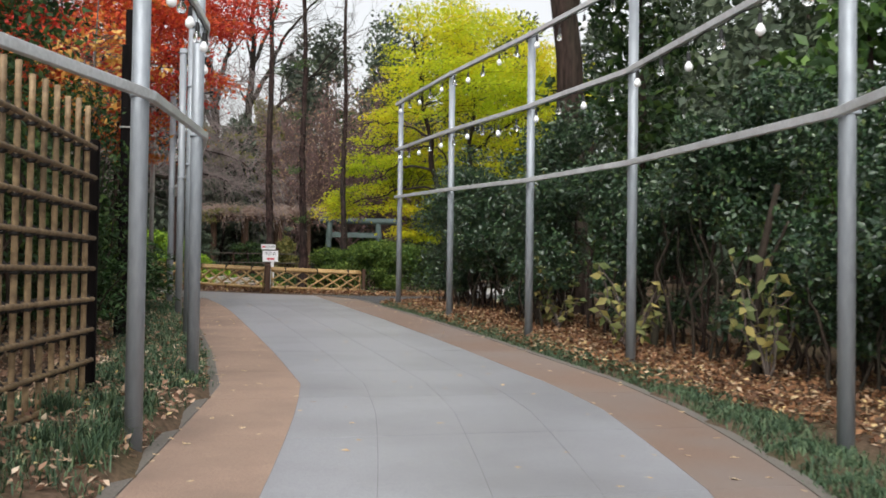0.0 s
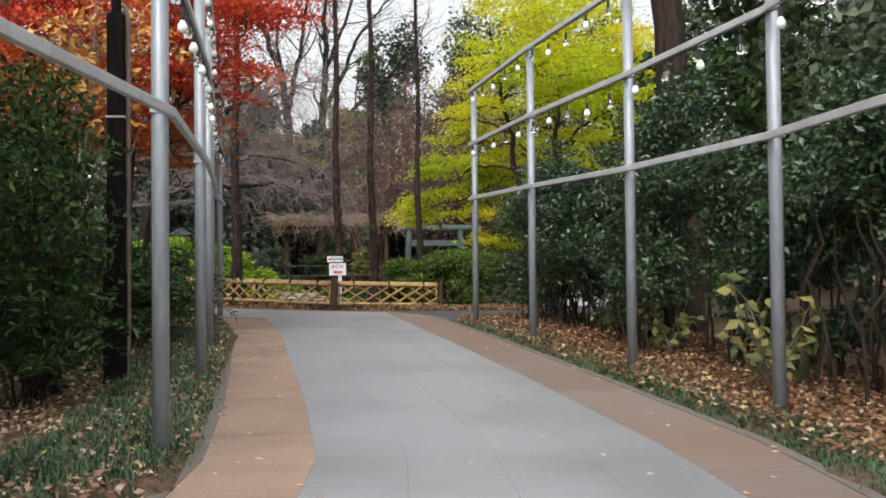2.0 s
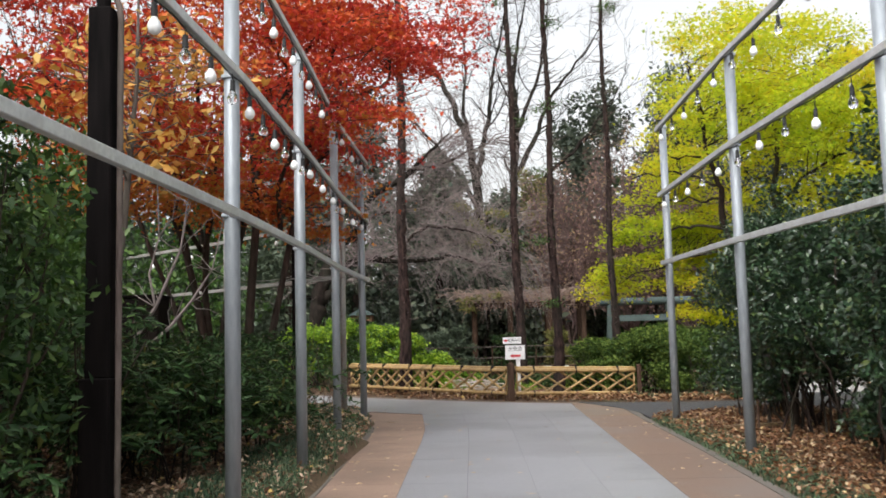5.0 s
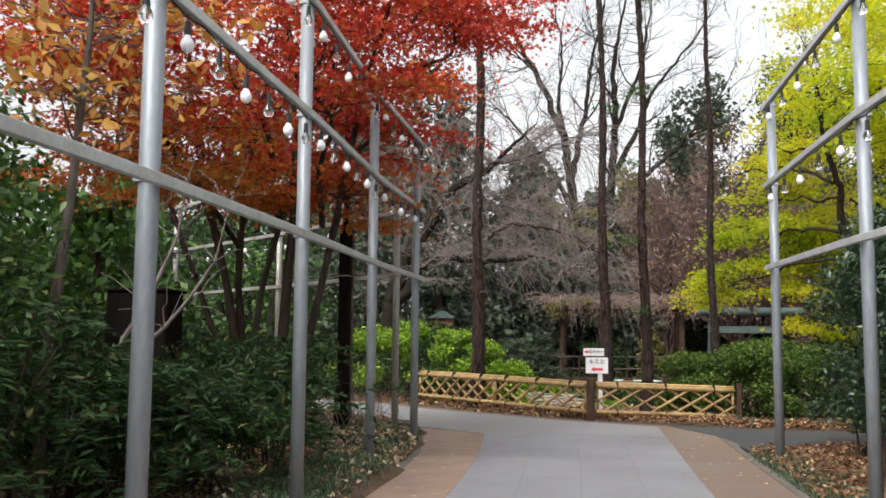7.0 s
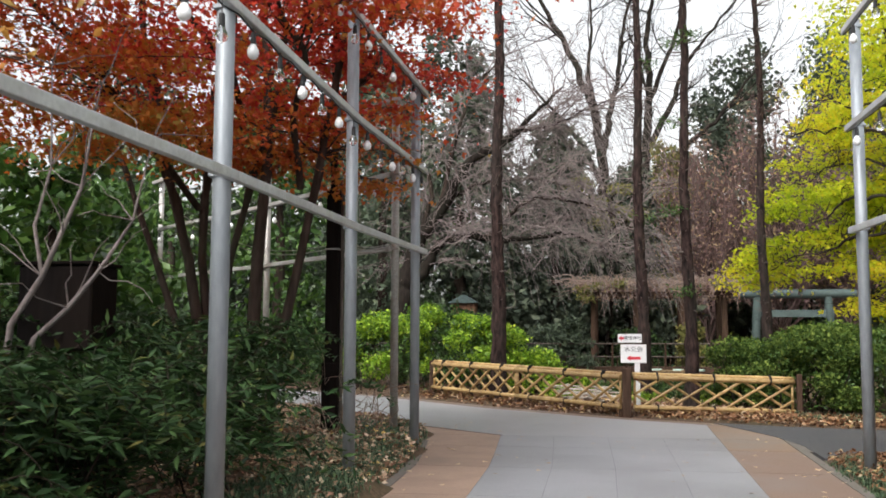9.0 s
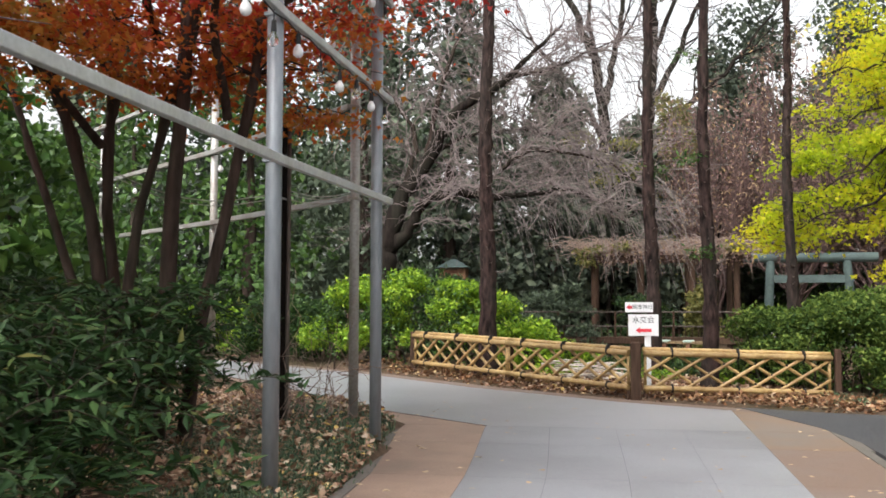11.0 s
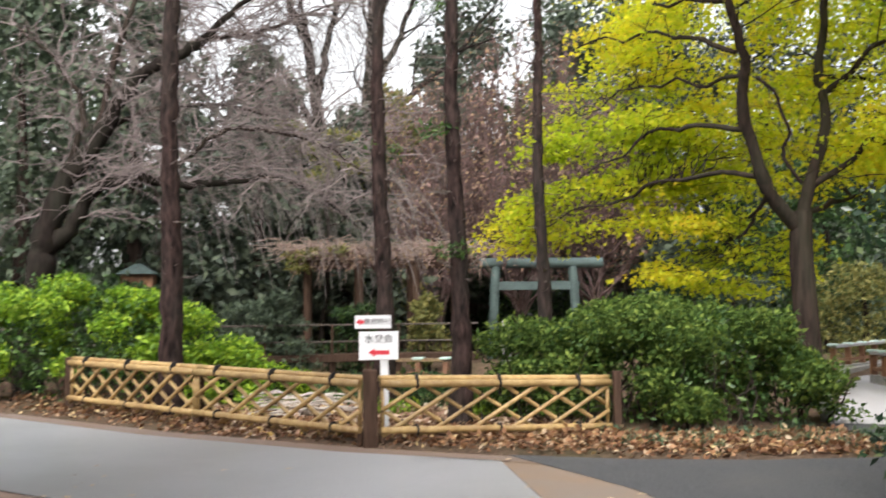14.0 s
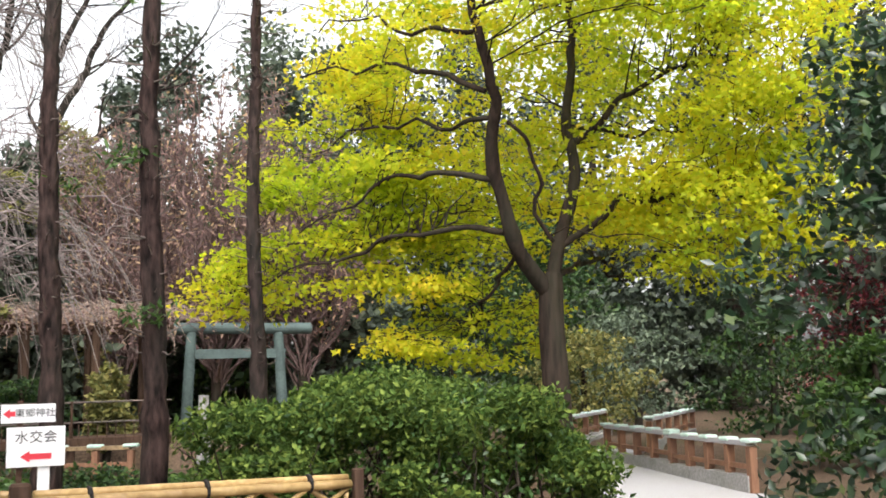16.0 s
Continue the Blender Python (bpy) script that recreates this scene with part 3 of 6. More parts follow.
def bulb_meshes():
    for nm, m in (("frosted", M_FROST), ("clear", M_CLEAR)):
        bm = bmesh.new()
        bulb_profile(bm, 0, 0, 0, 0.04)
        me = bpy.data.meshes.new("bulb")
        bm.to_mesh(me)
        bm.free()
        me.materials.append(m)
        me.shade_smooth()
        BULB[nm] = me
    bm = capped_tube((0, 0, 0.075), (0, 0, -0.004), 0.017, 10, 0.021)
    me = bpy.data.meshes.new("socket")
    bm.to_mesh(me)
    bm.free()
    me.materials.append(M_SOCKET)
    BULB["socket"] = me
    bm = capped_tube((0, 0, 0), (0, 0, -1), 0.004, 6)
    me = bpy.data.meshes.new("drop_cable")
    bm.to_mesh(me)
    bm.free()
    me.materials.append(M_SOCKET)
    BULB["drop"] = me


bulb_meshes()


def string_lights(line, spacing=0.8):
    st = thing("string_lights", "black cable of unlit frosted and clear bulbs hung on a rail", "string lights", "string lights on the frames")
    pts, total, k = [], 0.0, 0
    for a, b in zip(line, line[1:]):
        ln = (b - a).length
        n = max(1, round(ln / spacing))
        for i in range(n):
            f = (i + 0.5) / n
            p = a + (b - a) * f + Vector((0, 0, -0.04))
            rnd = random.Random(round(p.y * 100) + round(p.z * 10))
            drop = 0.03 + 0.1 * rnd.random() ** 2
            for nm, z, sc in (("drop_cable", p.z, (1, 1, drop)), ("socket", p.z - drop - 0.07, (1, 1, 1))):
                o = put(new(nm, BULB["drop" if nm == "drop_cable" else "socket"]), st)
                o.location, o.scale = (p.x, p.y, z), sc
            o = put(new("bulb", BULB["frosted" if k % 2 == 0 else "clear"]), st, "frosted white glass bulb" if k % 2 == 0 else "")
            o.location, o.rotation_euler = (p.x, p.y, p.z - drop - 0.07), (0.1 * (rnd.random() - 0.5), 0.1 * (rnd.random() - 0.5), 0)
            if "label" not in o:
                o["label"] = "glass bulb"
            k += 1
        m = 12
        for i in range(m):
            f = i / m
            sag = 0.025 * abs(math.sin(f * math.pi * n))
            q = a + (b - a) * f
            pts.append((q.x, q.y, q.z - 0.037 - sag, 0.006))
    q = line[-1]
    pts.append((q.x, q.y, q.z - 0.037, 0.006))
    v, f = tubes([pts], 5)
    part_np("cable", v, f, M_SOCKET, st)
    return st


LEFT_POSTS = [(-1.30, 3.0), (0.08, 6.45), (0.485, 9.46), (0.475, 13.42), (0.365, 16.67), (0.20, 20.2), (0.19, 23.23)]
lighting_frame("galvanised steel post-and-rail frame beside the fern bed", LEFT_POSTS, [2.28, 2.37, 2.52, 2.64, 2.75, 2.86, 2.94], 1, (0.3, 0.28), (0.0, 1.03, 2.03), spacing=0.55)
RIGHT_POSTS = [(3.35, 1.6), (4.60, 5.5), (5.32, 10.30), (5.19, 13.39), (5.065, 17.28), (5.07, 21.62)]
lighting_frame("galvanised steel post-and-rail frame in front of the camellia bushes", RIGHT_POSTS, [2.26, 2.36, 2.54, 2.60, 2.76, 2.93], -1, (0.3, 0.15))
BACK_POSTS = [(-0.26, 24.08), (-3.14, 27.1), (-6.6, 30.3)]
lighting_frame("weathered steel post-and-rail frame along the side lane", BACK_POSTS, [3.05, 3.1, 3.15], -1, (0.0, 0.3), (0.0, 1.0, 2.0), M_STEEL_OLD, 0.052)


# ---- fences ----
def bamboo(a, b, r, material=None, parent=None, name="bamboo_pole", nodes=0.33):
    """A cane with slightly swollen joints."""
    ln = (Vector(b) - Vector(a)).length
    n = max(1, int(ln / nodes))
    rings = []
    for i in range(n):
        f = (i + 0.5) / n
        e = 0.012 / ln
        rings += [(f - e, 1.0), (f, 1.1), (f + e, 1.0)]
    ob = part(name, capped_tube(a, b, r, 9, None, rings), material or M_BAMBOO, parent)
    for poly in ob.data.polygons:
        poly.use_smooth = len(poly.vertices) == 4
    return ob


def tie(p, r, parent, axis=(1, 0, 0)):
    """A black twine lashing round a cane."""
    d = Vector(axis).normalized() * 0.012
    part("twine_lashing", capped_tube(Vector(p) - d, Vector(p) + d, r, 9), M_TWINE, parent)


def low_fence(a, b, label):
    """A knee-high lattice of slanting bamboo between a doubled top rail and a bottom rail, lashed with black twine."""
    fe = thing("bamboo_fence", label, "fence", "low bamboo fence panels")
    a, b = Vector(a), Vector(b)
    d = (b - a)
    ln, flat = d.length, Vector((d.x, d.y, 0)).normalized()
    n = Vector((flat.y, -flat.x, 0))
    up = Vector((0, 0, 1))
    top, low = 0.61, 0.125
    bamboo(a + up * top + n * 0.03, b + up * top + n * 0.03, 0.041, M_BAMBOO, fe, "top_rail", 0.42)
    bamboo(a + up * (top + 0.052) - n * 0.028, b + up * (top + 0.052) - n * 0.028, 0.034, M_BAMBOO, fe, "top_rail", 0.37)
    bamboo(a + up * low + n * 0.036, b + up * low + n * 0.036, 0.039, M_BAMBOO, fe, "bottom_rail", 0.4)
    count = max(3, round(ln / 0.44))
    cell = ln / count
    lo, hi, span = 0.05, 0.63, 2.15
    rnd = random.Random(round(ln * 1000))
    for lean, off in ((1, 0.018), (-1, -0.018)):
        for i in range(-2, count + 1):
            x0 = (i + rnd.uniform(-0.05, 0.05)) * cell
            x1 = x0 + span * cell
            z0, z1 = (lo, hi) if lean > 0 else (hi, lo)
            c0, c1 = max(x0, 0.02), min(x1, ln - 0.02)
            if c1 - c0 < 0.12:
                continue
            zz0 = z0 + (z1 - z0) * (c0 - x0) / (x1 - x0)
            zz1 = z0 + (z1 - z0) * (c1 - x0) / (x1 - x0)
            p0, p1 = a + d * (c0 / ln) + n * off + up * zz0, a + d * (c1 / ln) + n * off + up * zz1
            bamboo(p0, p1, 0.0245 * rnd.uniform(0.9, 1.08), M_BAMBOO, fe, "lattice_cane", 0.34)
    # lashings where the canes cross: rising cane i meets falling cane j
    for i in range(-2, count + 1):
        for j in range(-2, count + 1):
            x = ((i + j + span) / 2) * cell
            f = (x / cell - i) / span
            z = lo + (hi - lo) * f
            if 0.03 < x < ln - 0.03 and low + 0.06 < z < top - 0.06:
                tie(a + d * (x / ln) + up * z, 0.034, fe, (flat.x, flat.y, 0.5 if (i + j) % 2 else -0.5))
    for f in (0.15, 0.5, 0.85):
        q = a + d * f
        tie(q + up * (top + 0.02), 0.084, fe, flat)
        part("twine_knot", capped_tube(q + up * (top - 0.03) - n * 0.02, q + up * (top - 0.13) - n * 0.01 + flat * 0.02, 0.012, 7, 0.005), M_TWINE, fe)
        tie(q + up * low + n * 0.02, 0.062, fe, flat)
    for p in (a + flat * 0.03, b - flat * 0.03):
        bamboo(p + up * low, p + up * top, 0.022, M_BAMBOO, fe, "upright")
        bamboo(p + Vector((0, 0, -0.12)), p + up * low, 0.03, M_WOOD, fe, "foot")
    return fe


FA, FB, FC, FD = Vector((5.46, 28.6, 0.60)), Vector((2.75, 28.07, 0.67)), Vector((0.74, 29.95, 0.75)), Vector((-1.23, 32.05, 0.82))
low_fence(FB + Vector((0.1, 0.02, 0)), FA, "low yellow bamboo lattice fence panel beside the sign post")
low_fence(FC, FB + Vector((-0.08, 0.08, 0)), "low yellow bamboo lattice fence panel, lashed with black twine")
low_fence(FD, FC, "low yellow bamboo lattice fence panel ending at the hedge")


def wood_post(x, y, top, w, label, material=None, base=None):
    bm = bmesh.new()
    b = gz1(x, y) - 0.05 if base is None else base
    bm_box(bm, (x, y, (b + top) / 2), (w, w, top - b), bevel=w * 0.12)
    return tagged(part("fence_post", bm, material or M_WOOD), label, "post", "dark fence posts")


wood_post(2.75, 28.02, 1.43, 0.15, "dark brown wooden fence post beside the signs")
wood_post(5.55, 28.62, 1.34, 0.09, "dark brown wooden fence post at the panel's end")
wood_post(0.79, 30.02, 1.42, 0.07, "slim dark wooden fence post between two panels")
wood_post(-1.28, 32.1, 1.5, 0.08, "slim dark wooden fence post beside the bright hedge")


def stick_pile():
    """Pale crooked sticks laid on one another behind the fence."""
    rng = np.random.default_rng(711)
    sp = thing("stick_pile", "low pile of pale crooked sticks behind the fence", "sticks")
    for k in range(26):
        x, z = rng.uniform(1.5, 2.5), 0.02 + 0.012 * k
        y = 30.55 - 0.35 * (x - 1.5) + rng.normal() * 0.06
        g = gz1(x, y)
        ln = rng.uniform(0.5, 0.85)
        v, f = tubes([bend((x - ln / 2, y + 0.16, g + z), (x + ln / 2, y - 0.16, g + z + rng.normal() * 0.02), rng, 0.014, 0.01, 7, 0.03, 0.02)], 6)
        part_np("stick", v, f, M_STICK, sp, smooth=True)


stick_pile()


def tall_fence():
    """A head-high open grid of bamboo with a black end post."""
    fe = thing("tall_bamboo_fence", "tall weathered bamboo grid fence lashed with black twine", "fence")
    a, b = Vector((-0.36, 8.38, 0)), Vector((-1.35, 2.6, 0))
    d = (b - a)
    ln, flat = d.length, (b - a).normalized()
    n = Vector((flat.y, -flat.x, 0))
    z0 = lambda p: gz1(p.x, p.y)
    count = 20
    for i in range(count):
        p = a + flat * (0.14 + i * 0.28)
        h = 2.56 + 0.02 * math.sin(i * 2.3)
        bamboo((p.x, p.y, z0(p) - 0.05), (p.x, p.y, h), 0.022, M_BAMBOO_OLD, fe, "upright_cane")
    for k in range(9):
        z = 0.28 + k * 0.245
        for off in (0.034, -0.034):
            bamboo(a + n * off + Vector((0, 0, z)), b + n * off + Vector((0, 0, z)), 0.019, M_BAMBOO_OLD, fe, "cross_cane", 0.4)
        for i in range(count):
            p = a + flat * (0.14 + i * 0.28)
            tie((p.x, p.y, z), 0.05, fe, (flat.x, flat.y, 0.5))
    bm = bmesh.new()
    bm_box(bm, (-0.37, 8.5, 1.17), (0.13, 0.13, 2.3), bevel=0.012)
    part("end_post", bm, M_BLACK, fe, "black end post")


tall_fence()


# ---- poles, box and signs ----
def black_pole(x, y, lower, upper, top, label):
    """A black boxed post, thicker at its foot, with a steel pipe running up its side."""
    po = thing("black_pole", label, "pole", "black wooden poles")
    b = gz1(x, y) - 0.05
    bm = bmesh.new()
    bm_box(bm, (x - 0.01, y, (b + lower) / 2), (0.21, 0.19, lower - b), bevel=0.012)
    part("sleeve", bm, M_BLACK, po)
    bm = bmesh.new()
    bm_box(bm, (x, y, (lower + upper) / 2), (0.165, 0.15, upper - lower + 0.01), bevel=0.01)
    part("shaft", bm, M_BLACK, po)
    f = np.linspace(0, 1, 9)
    line = [(x + 0.115, y + 0.02, b, 0.022), (x + 0.115, y + 0.02, upper - 0.1, 0.022)] + [(x + 0.115 - 0.06 * (1 - math.cos(math.pi * k / 2)), y + 0.02, upper - 0.1 + 0.2 * math.sin(math.pi * k / 2), 0.022) for k in f[1:]]
    v, q = tubes([line], 10)
    part_np("pipe", v, q, M_BARK_GREY, po, "dull grey conduit pipe", True)
    part("upper_shaft", capped_tube((x, y, upper), (x, y, top), 0.05, 12), M_BLACK, po)
    bm = bmesh.new()
    bm_box(bm, (x, y, 3.02), (0.19, 0.175, 0.02), bevel=0.003)
    part("band", bm, M_STEEL_OLD, po)
    return po


black_pole(-0.3, 12.93, 1.5, 4.05, 4.5, "tall black square pole standing among the shrubs")
black_pole(-1.01, 23.75, 1.55, 3.8, 6.2, "tall black square pole with vine stems at its foot")
bm = bmesh.new()
bm_box(bm, (-2.5, 19.9, 2.1), (0.75, 0.5, 0.8), bevel=0.02)
cab = thing("utility_box", "dark brown metal box on a post behind shrubs", "box")
part("body", bm, M_BLACK, cab)
bm = bmesh.new()
bm_box(bm, (-2.5, 19.9, 2.515), (0.81, 0.56, 0.03), bevel=0.006)
part("lid", bm, M_BLACK, cab)
bm = bmesh.new()
bm_box(bm, (-2.5, 19.9, 1.1), (0.14, 0.14, 1.3), bevel=0.01)
part("leg", bm, M_WOOD, cab)


def text_mesh(name, body, size, material, parent, m, label=""):
    cu = bpy.data.curves.new(name, "FONT")
    cu.body, cu.size, cu.align_x, cu.align_y, cu.extrude = body, size, "CENTER", "CENTER", 0.0008
    tmp = bpy.data.objects.new(name, cu)
    scene.collection.objects.link(tmp)
    bpy.context.view_layer.update()
    me = bpy.data.meshes.new_from_object(tmp.evaluated_get(bpy.context.evaluated_depsgraph_get()))
    bpy.data.objects.remove(tmp)
    me.name = name
    me.materials.clear()
    me.materials.append(material)
    ob = put(new(name, me), parent, label)
    ob.matrix_local = m
    return ob


def arrow(parent, m, length, h, head, material):
    bm = bmesh.new()
    xs_ = [(-length / 2, 0), (-length / 2 + head, h), (-length / 2 + head, h * 0.5), (length / 2, h * 0.5), (length / 2, -h * 0.5), (-length / 2 + head, -h * 0.5), (-length / 2 + head, -h)]
    bm.faces.new([bm.verts.new((x, y, 0)) for x, y in xs_])
    ob = part("arrow", bm, material, parent, "red arrow")
    ob.matrix_local = m
    return ob


def sign(name, centre, w, h, label):
    sg = thing(name, label, "sign", "direction signs", at=centre)
    sg.rotation_euler = (radians(90), 0, 0)
    bm = bmesh.new()
    bm_box(bm, (0, 0, -0.006), (w, h, 0.012), bevel=0.002)
    part("board", bm, M_SIGN, sg)
    return sg


s2 = sign("direction_sign", (2.87, 28.56, 1.665), 0.43, 0.31, "white direction sign with a red arrow on a stake")
arrow(s2, pose(0.0, -0.075, 0.003), 0.23, 0.045, 0.07, M_REDPRINT)
text_mesh("lettering", "水交会", 0.105, M_INK, s2, pose(0, 0.07, 0.003), "black lettering")
bm = bmesh.new()
bm_box(bm, (0.06, -0.55, -0.03), (0.09, 1.1, 0.03), bevel=0.003)
part("stake", bm, M_SIGN, s2, "pale wooden stake")
s1 = sign("small_direction_sign", (2.81, 28.58, 1.925), 0.40, 0.145, "small white direction sign with a red arrow")
arrow(s1, pose(-0.14, 0, 0.003), 0.09, 0.04, 0.05, M_REDPRINT)
text_mesh("lettering", "東郷神社", 0.075, M_INK, s1, pose(0.05, 0, 0.003), "black lettering")
bm = bmesh.new()
bm_box(bm, (-0.06, -0.65, -0.03), (0.045, 1.5, 0.03), bevel=0.003)
part("stake", bm, M_WOOD, s1, "brown wooden stake")


# ---- trees ----
def tree(name, label, category="tree", group=""):
    return thing(name, label, category, group)


def pad_tree(name, label, trunks, limbs, pads, per_pad, leaf, leaf_mat, bark, rng, pad_flat=0.14, star=True, twig=0.012, twig_mat=None, low_mat=None, low_z=0.0):
    """Trunk and limb polylines, then twigs that run from them to flat pads of leaves."""
    tr = tree(name, label)
    for ln in trunks:
        v, f = tubes([ln], 12)
        part_np("trunk", v, f, bark, tr, smooth=True)
    anchors = [np.asarray(ln)[max(1, len(ln) // 3):] for ln in limbs] or [np.asarray(t)[-3:] for t in trunks]
    for ln in limbs:
        a = np.asarray(ln, float)
        s = np.linspace(0, len(a) - 1, 4 * len(a))
        q = np.stack([np.interp(s, np.arange(len(a)), a[:, k]) for k in range(4)], 1)
        q[1:-1] = (q[:-2] + 2 * q[1:-1] + q[2:]) / 4
        w = np.linspace(0, 1, len(q))
        q[:, :3] += (np.sin(w[:, None] * np.array([17.0, 15.0, 19.0]) + rng.uniform(0, 6, 3)) * 0.055 + rng.normal(size=(len(q), 3)) * 0.012) * np.minimum(1, 3 * w)[:, None]
        q[:, 3] *= 0.86 * (1 + 0.06 * rng.normal(size=len(q)))
        v, f = tubes([q], 9)
        part_np("limb", v, f, bark, tr, smooth=True)
    dense = []
    for a in anchors:
        s = np.linspace(0, len(a) - 1, 5 * len(a))
        dense.append(np.stack([np.interp(s, np.arange(len(a)), a[:, k]) for k in range(4)], 1))
    anc = np.concatenate(dense)
    lines, pts = [], []
    for c, r in pads:
        dist = np.linalg.norm(anc[:, :3] - c, axis=1) + 2.2 * np.maximum(anc[:, 2] - c[2], 0)
        q = anc[np.argmin(dist + rng.uniform(0, 0.7, len(anc)))]
        lines.append(bend(q[:3], c, rng, max(0.007, min(q[3] * 0.35, 0.015)), 0.003, 7, 0.10, 0.035))
        for _ in range(3):
            e = c + rng.normal(size=3) * np.array([r, r, 0.06]) * 0.6
            lines.append(bend(c + (q[:3] - c) * rng.uniform(0, 0.35), e, rng, 0.007, 0.003, 4, 0.05, 0.03))
        n = int(per_pad * r * r)
        d = rng.normal(size=(n, 3)) * np.array([0.5, 0.5, 0.5 * pad_flat]) * r * np.array([1, 1, rng.uniform(0.6, 1.5)])
        d[:, 2] -= 0.16 * (d[:, 0] ** 2 + d[:, 1] ** 2) / max(r, 0.1)
        pts.append(c + d)
    v, f = tubes(lines, 4)
    tagged(part_np("twig", v, f, twig_mat or bark, tr, smooth=True), kind="stuff")
    p = np.concatenate(pts)
    v, f = star_leaf_cloud(p, leaf, rng) if star else leaf_cloud(p, leaf, rng)
    if low_mat:
        low = p[:, 2] + rng.normal(size=len(p)) * 0.35 < low_z
        v, f = star_leaf_cloud(p[low], leaf, rng)
        tagged(part_np("lower_crown", v, f, low_mat, tr, "rusty olive lower leaves"), kind="stuff")
        v, f = star_leaf_cloud(p[~low], leaf, rng)
    ob = part_np("crown", v, f, leaf_mat, tr)
    tagged(ob, kind="stuff")
    return tr


def pads_in(rng, centre, radii, n, r=(0.45, 0.85), floor=-9.0, shell=0.35):
    d = unit(rng.normal(size=(n, 3)))
    rad = shell + (1 - shell) * rng.uniform(0, 1, n) ** 0.6
    c = np.asarray(centre) + d * rad[:, None] * np.asarray(radii)
    return [(p, rng.uniform(*r)) for p in c if p[2] > floor]


def yellow_maple():
    rng = np.random.default_rng(11)
    z = gz1(8.86, 30.93)
    trunk = [(9.02, 30.95, z - 0.1, 0.25), (8.98, 30.94, z + 0.35, 0.19), (8.95, 30.93, 2.0, 0.17), (8.93, 30.95, 2.7, 0.165), (8.95, 30.95, 3.4, 0.15)]
    limbs = [
        [(8.9, 30.95, 3.16, 0.12), (8.31, 30.8, 3.73, 0.11), (8.1, 30.6, 4.57, 0.095), (7.89, 30.4, 5.38, 0.08), (7.69, 30.2, 6.17, 0.065), (7.51, 30.0, 6.94, 0.05), (7.16, 29.6, 8.13, 0.02)],
        [(8.98, 30.95, 3.38, 0.11), (9.28, 31.0, 4.22, 0.1), (9.4, 31.1, 5.1, 0.085), (9.52, 31.2, 6.17, 0.07), (9.59, 31.3, 7.19, 0.055), (10.11, 31.5, 9.48, 0.018)],
        [(9.14, 30.97, 3.76, 0.06), (9.7, 30.7, 4.2, 0.05), (9.94, 30.5, 4.38, 0.045), (10.23, 30.3, 4.27, 0.035), (11.18, 30.0, 4.39, 0.02), (11.83, 29.8, 4.26, 0.01)],
        [(9.39, 31.1, 5.1, 0.055), (9.99, 31.0, 5.58, 0.045), (10.42, 30.9, 6.06, 0.035), (11.93, 30.7, 6.44, 0.02), (12.8, 30.5, 6.7, 0.01)],
        [(9.41, 31.1, 5.38, 0.04), (10.53, 31.3, 5.4, 0.03), (11.39, 31.4, 5.6, 0.022), (12.47, 31.5, 5.5, 0.01)],
        [(8.08, 30.6, 4.49, 0.05), (7.42, 31.2, 4.67, 0.04), (7.1, 31.6, 4.66, 0.03), (6.57, 32.2, 4.3, 0.018), (6.2, 32.6, 4.12, 0.01)],
        [(8.21, 30.75, 3.87, 0.05), (7.75, 31.5, 4.05, 0.04), (6.99, 32.3, 3.85, 0.03), (6.27, 32.9, 3.65, 0.02), (5.47, 33.3, 3.34, 0.01)],
        [(7.82, 30.35, 5.5, 0.045), (7.32, 31.0, 5.92, 0.035), (6.81, 31.5, 6.03, 0.025), (6.16, 32.2, 6.08, 0.012)],
        [(7.93, 30.45, 5.21, 0.04), (7.65, 31.3, 5.29, 0.03), (7.12, 32.0, 5.49, 0.02), (6.34, 32.7, 5.18, 0.01)],
        [(7.68, 30.2, 6.17, 0.04), (7.03, 30.8, 6.31, 0.028), (6.65, 31.2, 6.6, 0.015), (6.14, 31.8, 6.57, 0.01)],
        [(8.17, 30.5, 5.2, 0.03), (8.46, 30.4, 4.9, 0.028), (8.55, 30.5, 4.34, 0.03), (8.78, 30.7, 3.72, 0.035)],
        [(8.4, 30.85, 3.59, 0.035), (8.42, 31.6, 3.23, 0.025), (8.41, 32.2, 2.81, 0.012)],
        [(9.05, 31.0, 3.39, 0.05), (10.21, 31.9, 3.74, 0.035), (10.99, 32.4, 3.46, 0.015)],
    ]
    pads = pads_in(rng, (8.9, 31.2, 6.5), (4.2, 3.6, 3.6), 310, (0.5, 0.95), 3.6)
    pads += pads_in(rng, (6.7, 33.2, 5.2), (2.0, 0.8, 1.6), 60, (0.4, 0.75), 2.9)
    pads += pads_in(rng, (5.2, 33.5, 3.7), (1.3, 0.6, 0.7), 34, (0.35, 0.55), 2.9)
    pads += pads_in(rng, (8.3, 32.4, 2.9), (1.6, 0.7, 0.7), 32, (0.35, 0.6), 2.1)
    pads += pads_in(rng, (7.3, 32.8, 4.3), (1.5, 0.7, 1.1), 44, (0.4, 0.65), 2.9)
    pads += pads_in(rng, (11.0, 30.0, 4.2), (1.6, 1.3, 1.0), 50, (0.4, 0.7), 3.0)
    pads += pads_in(rng, (11.3, 29.2, 6.6), (1.5, 1.2, 1.4), 22, (0.45, 0.75), 3.0)

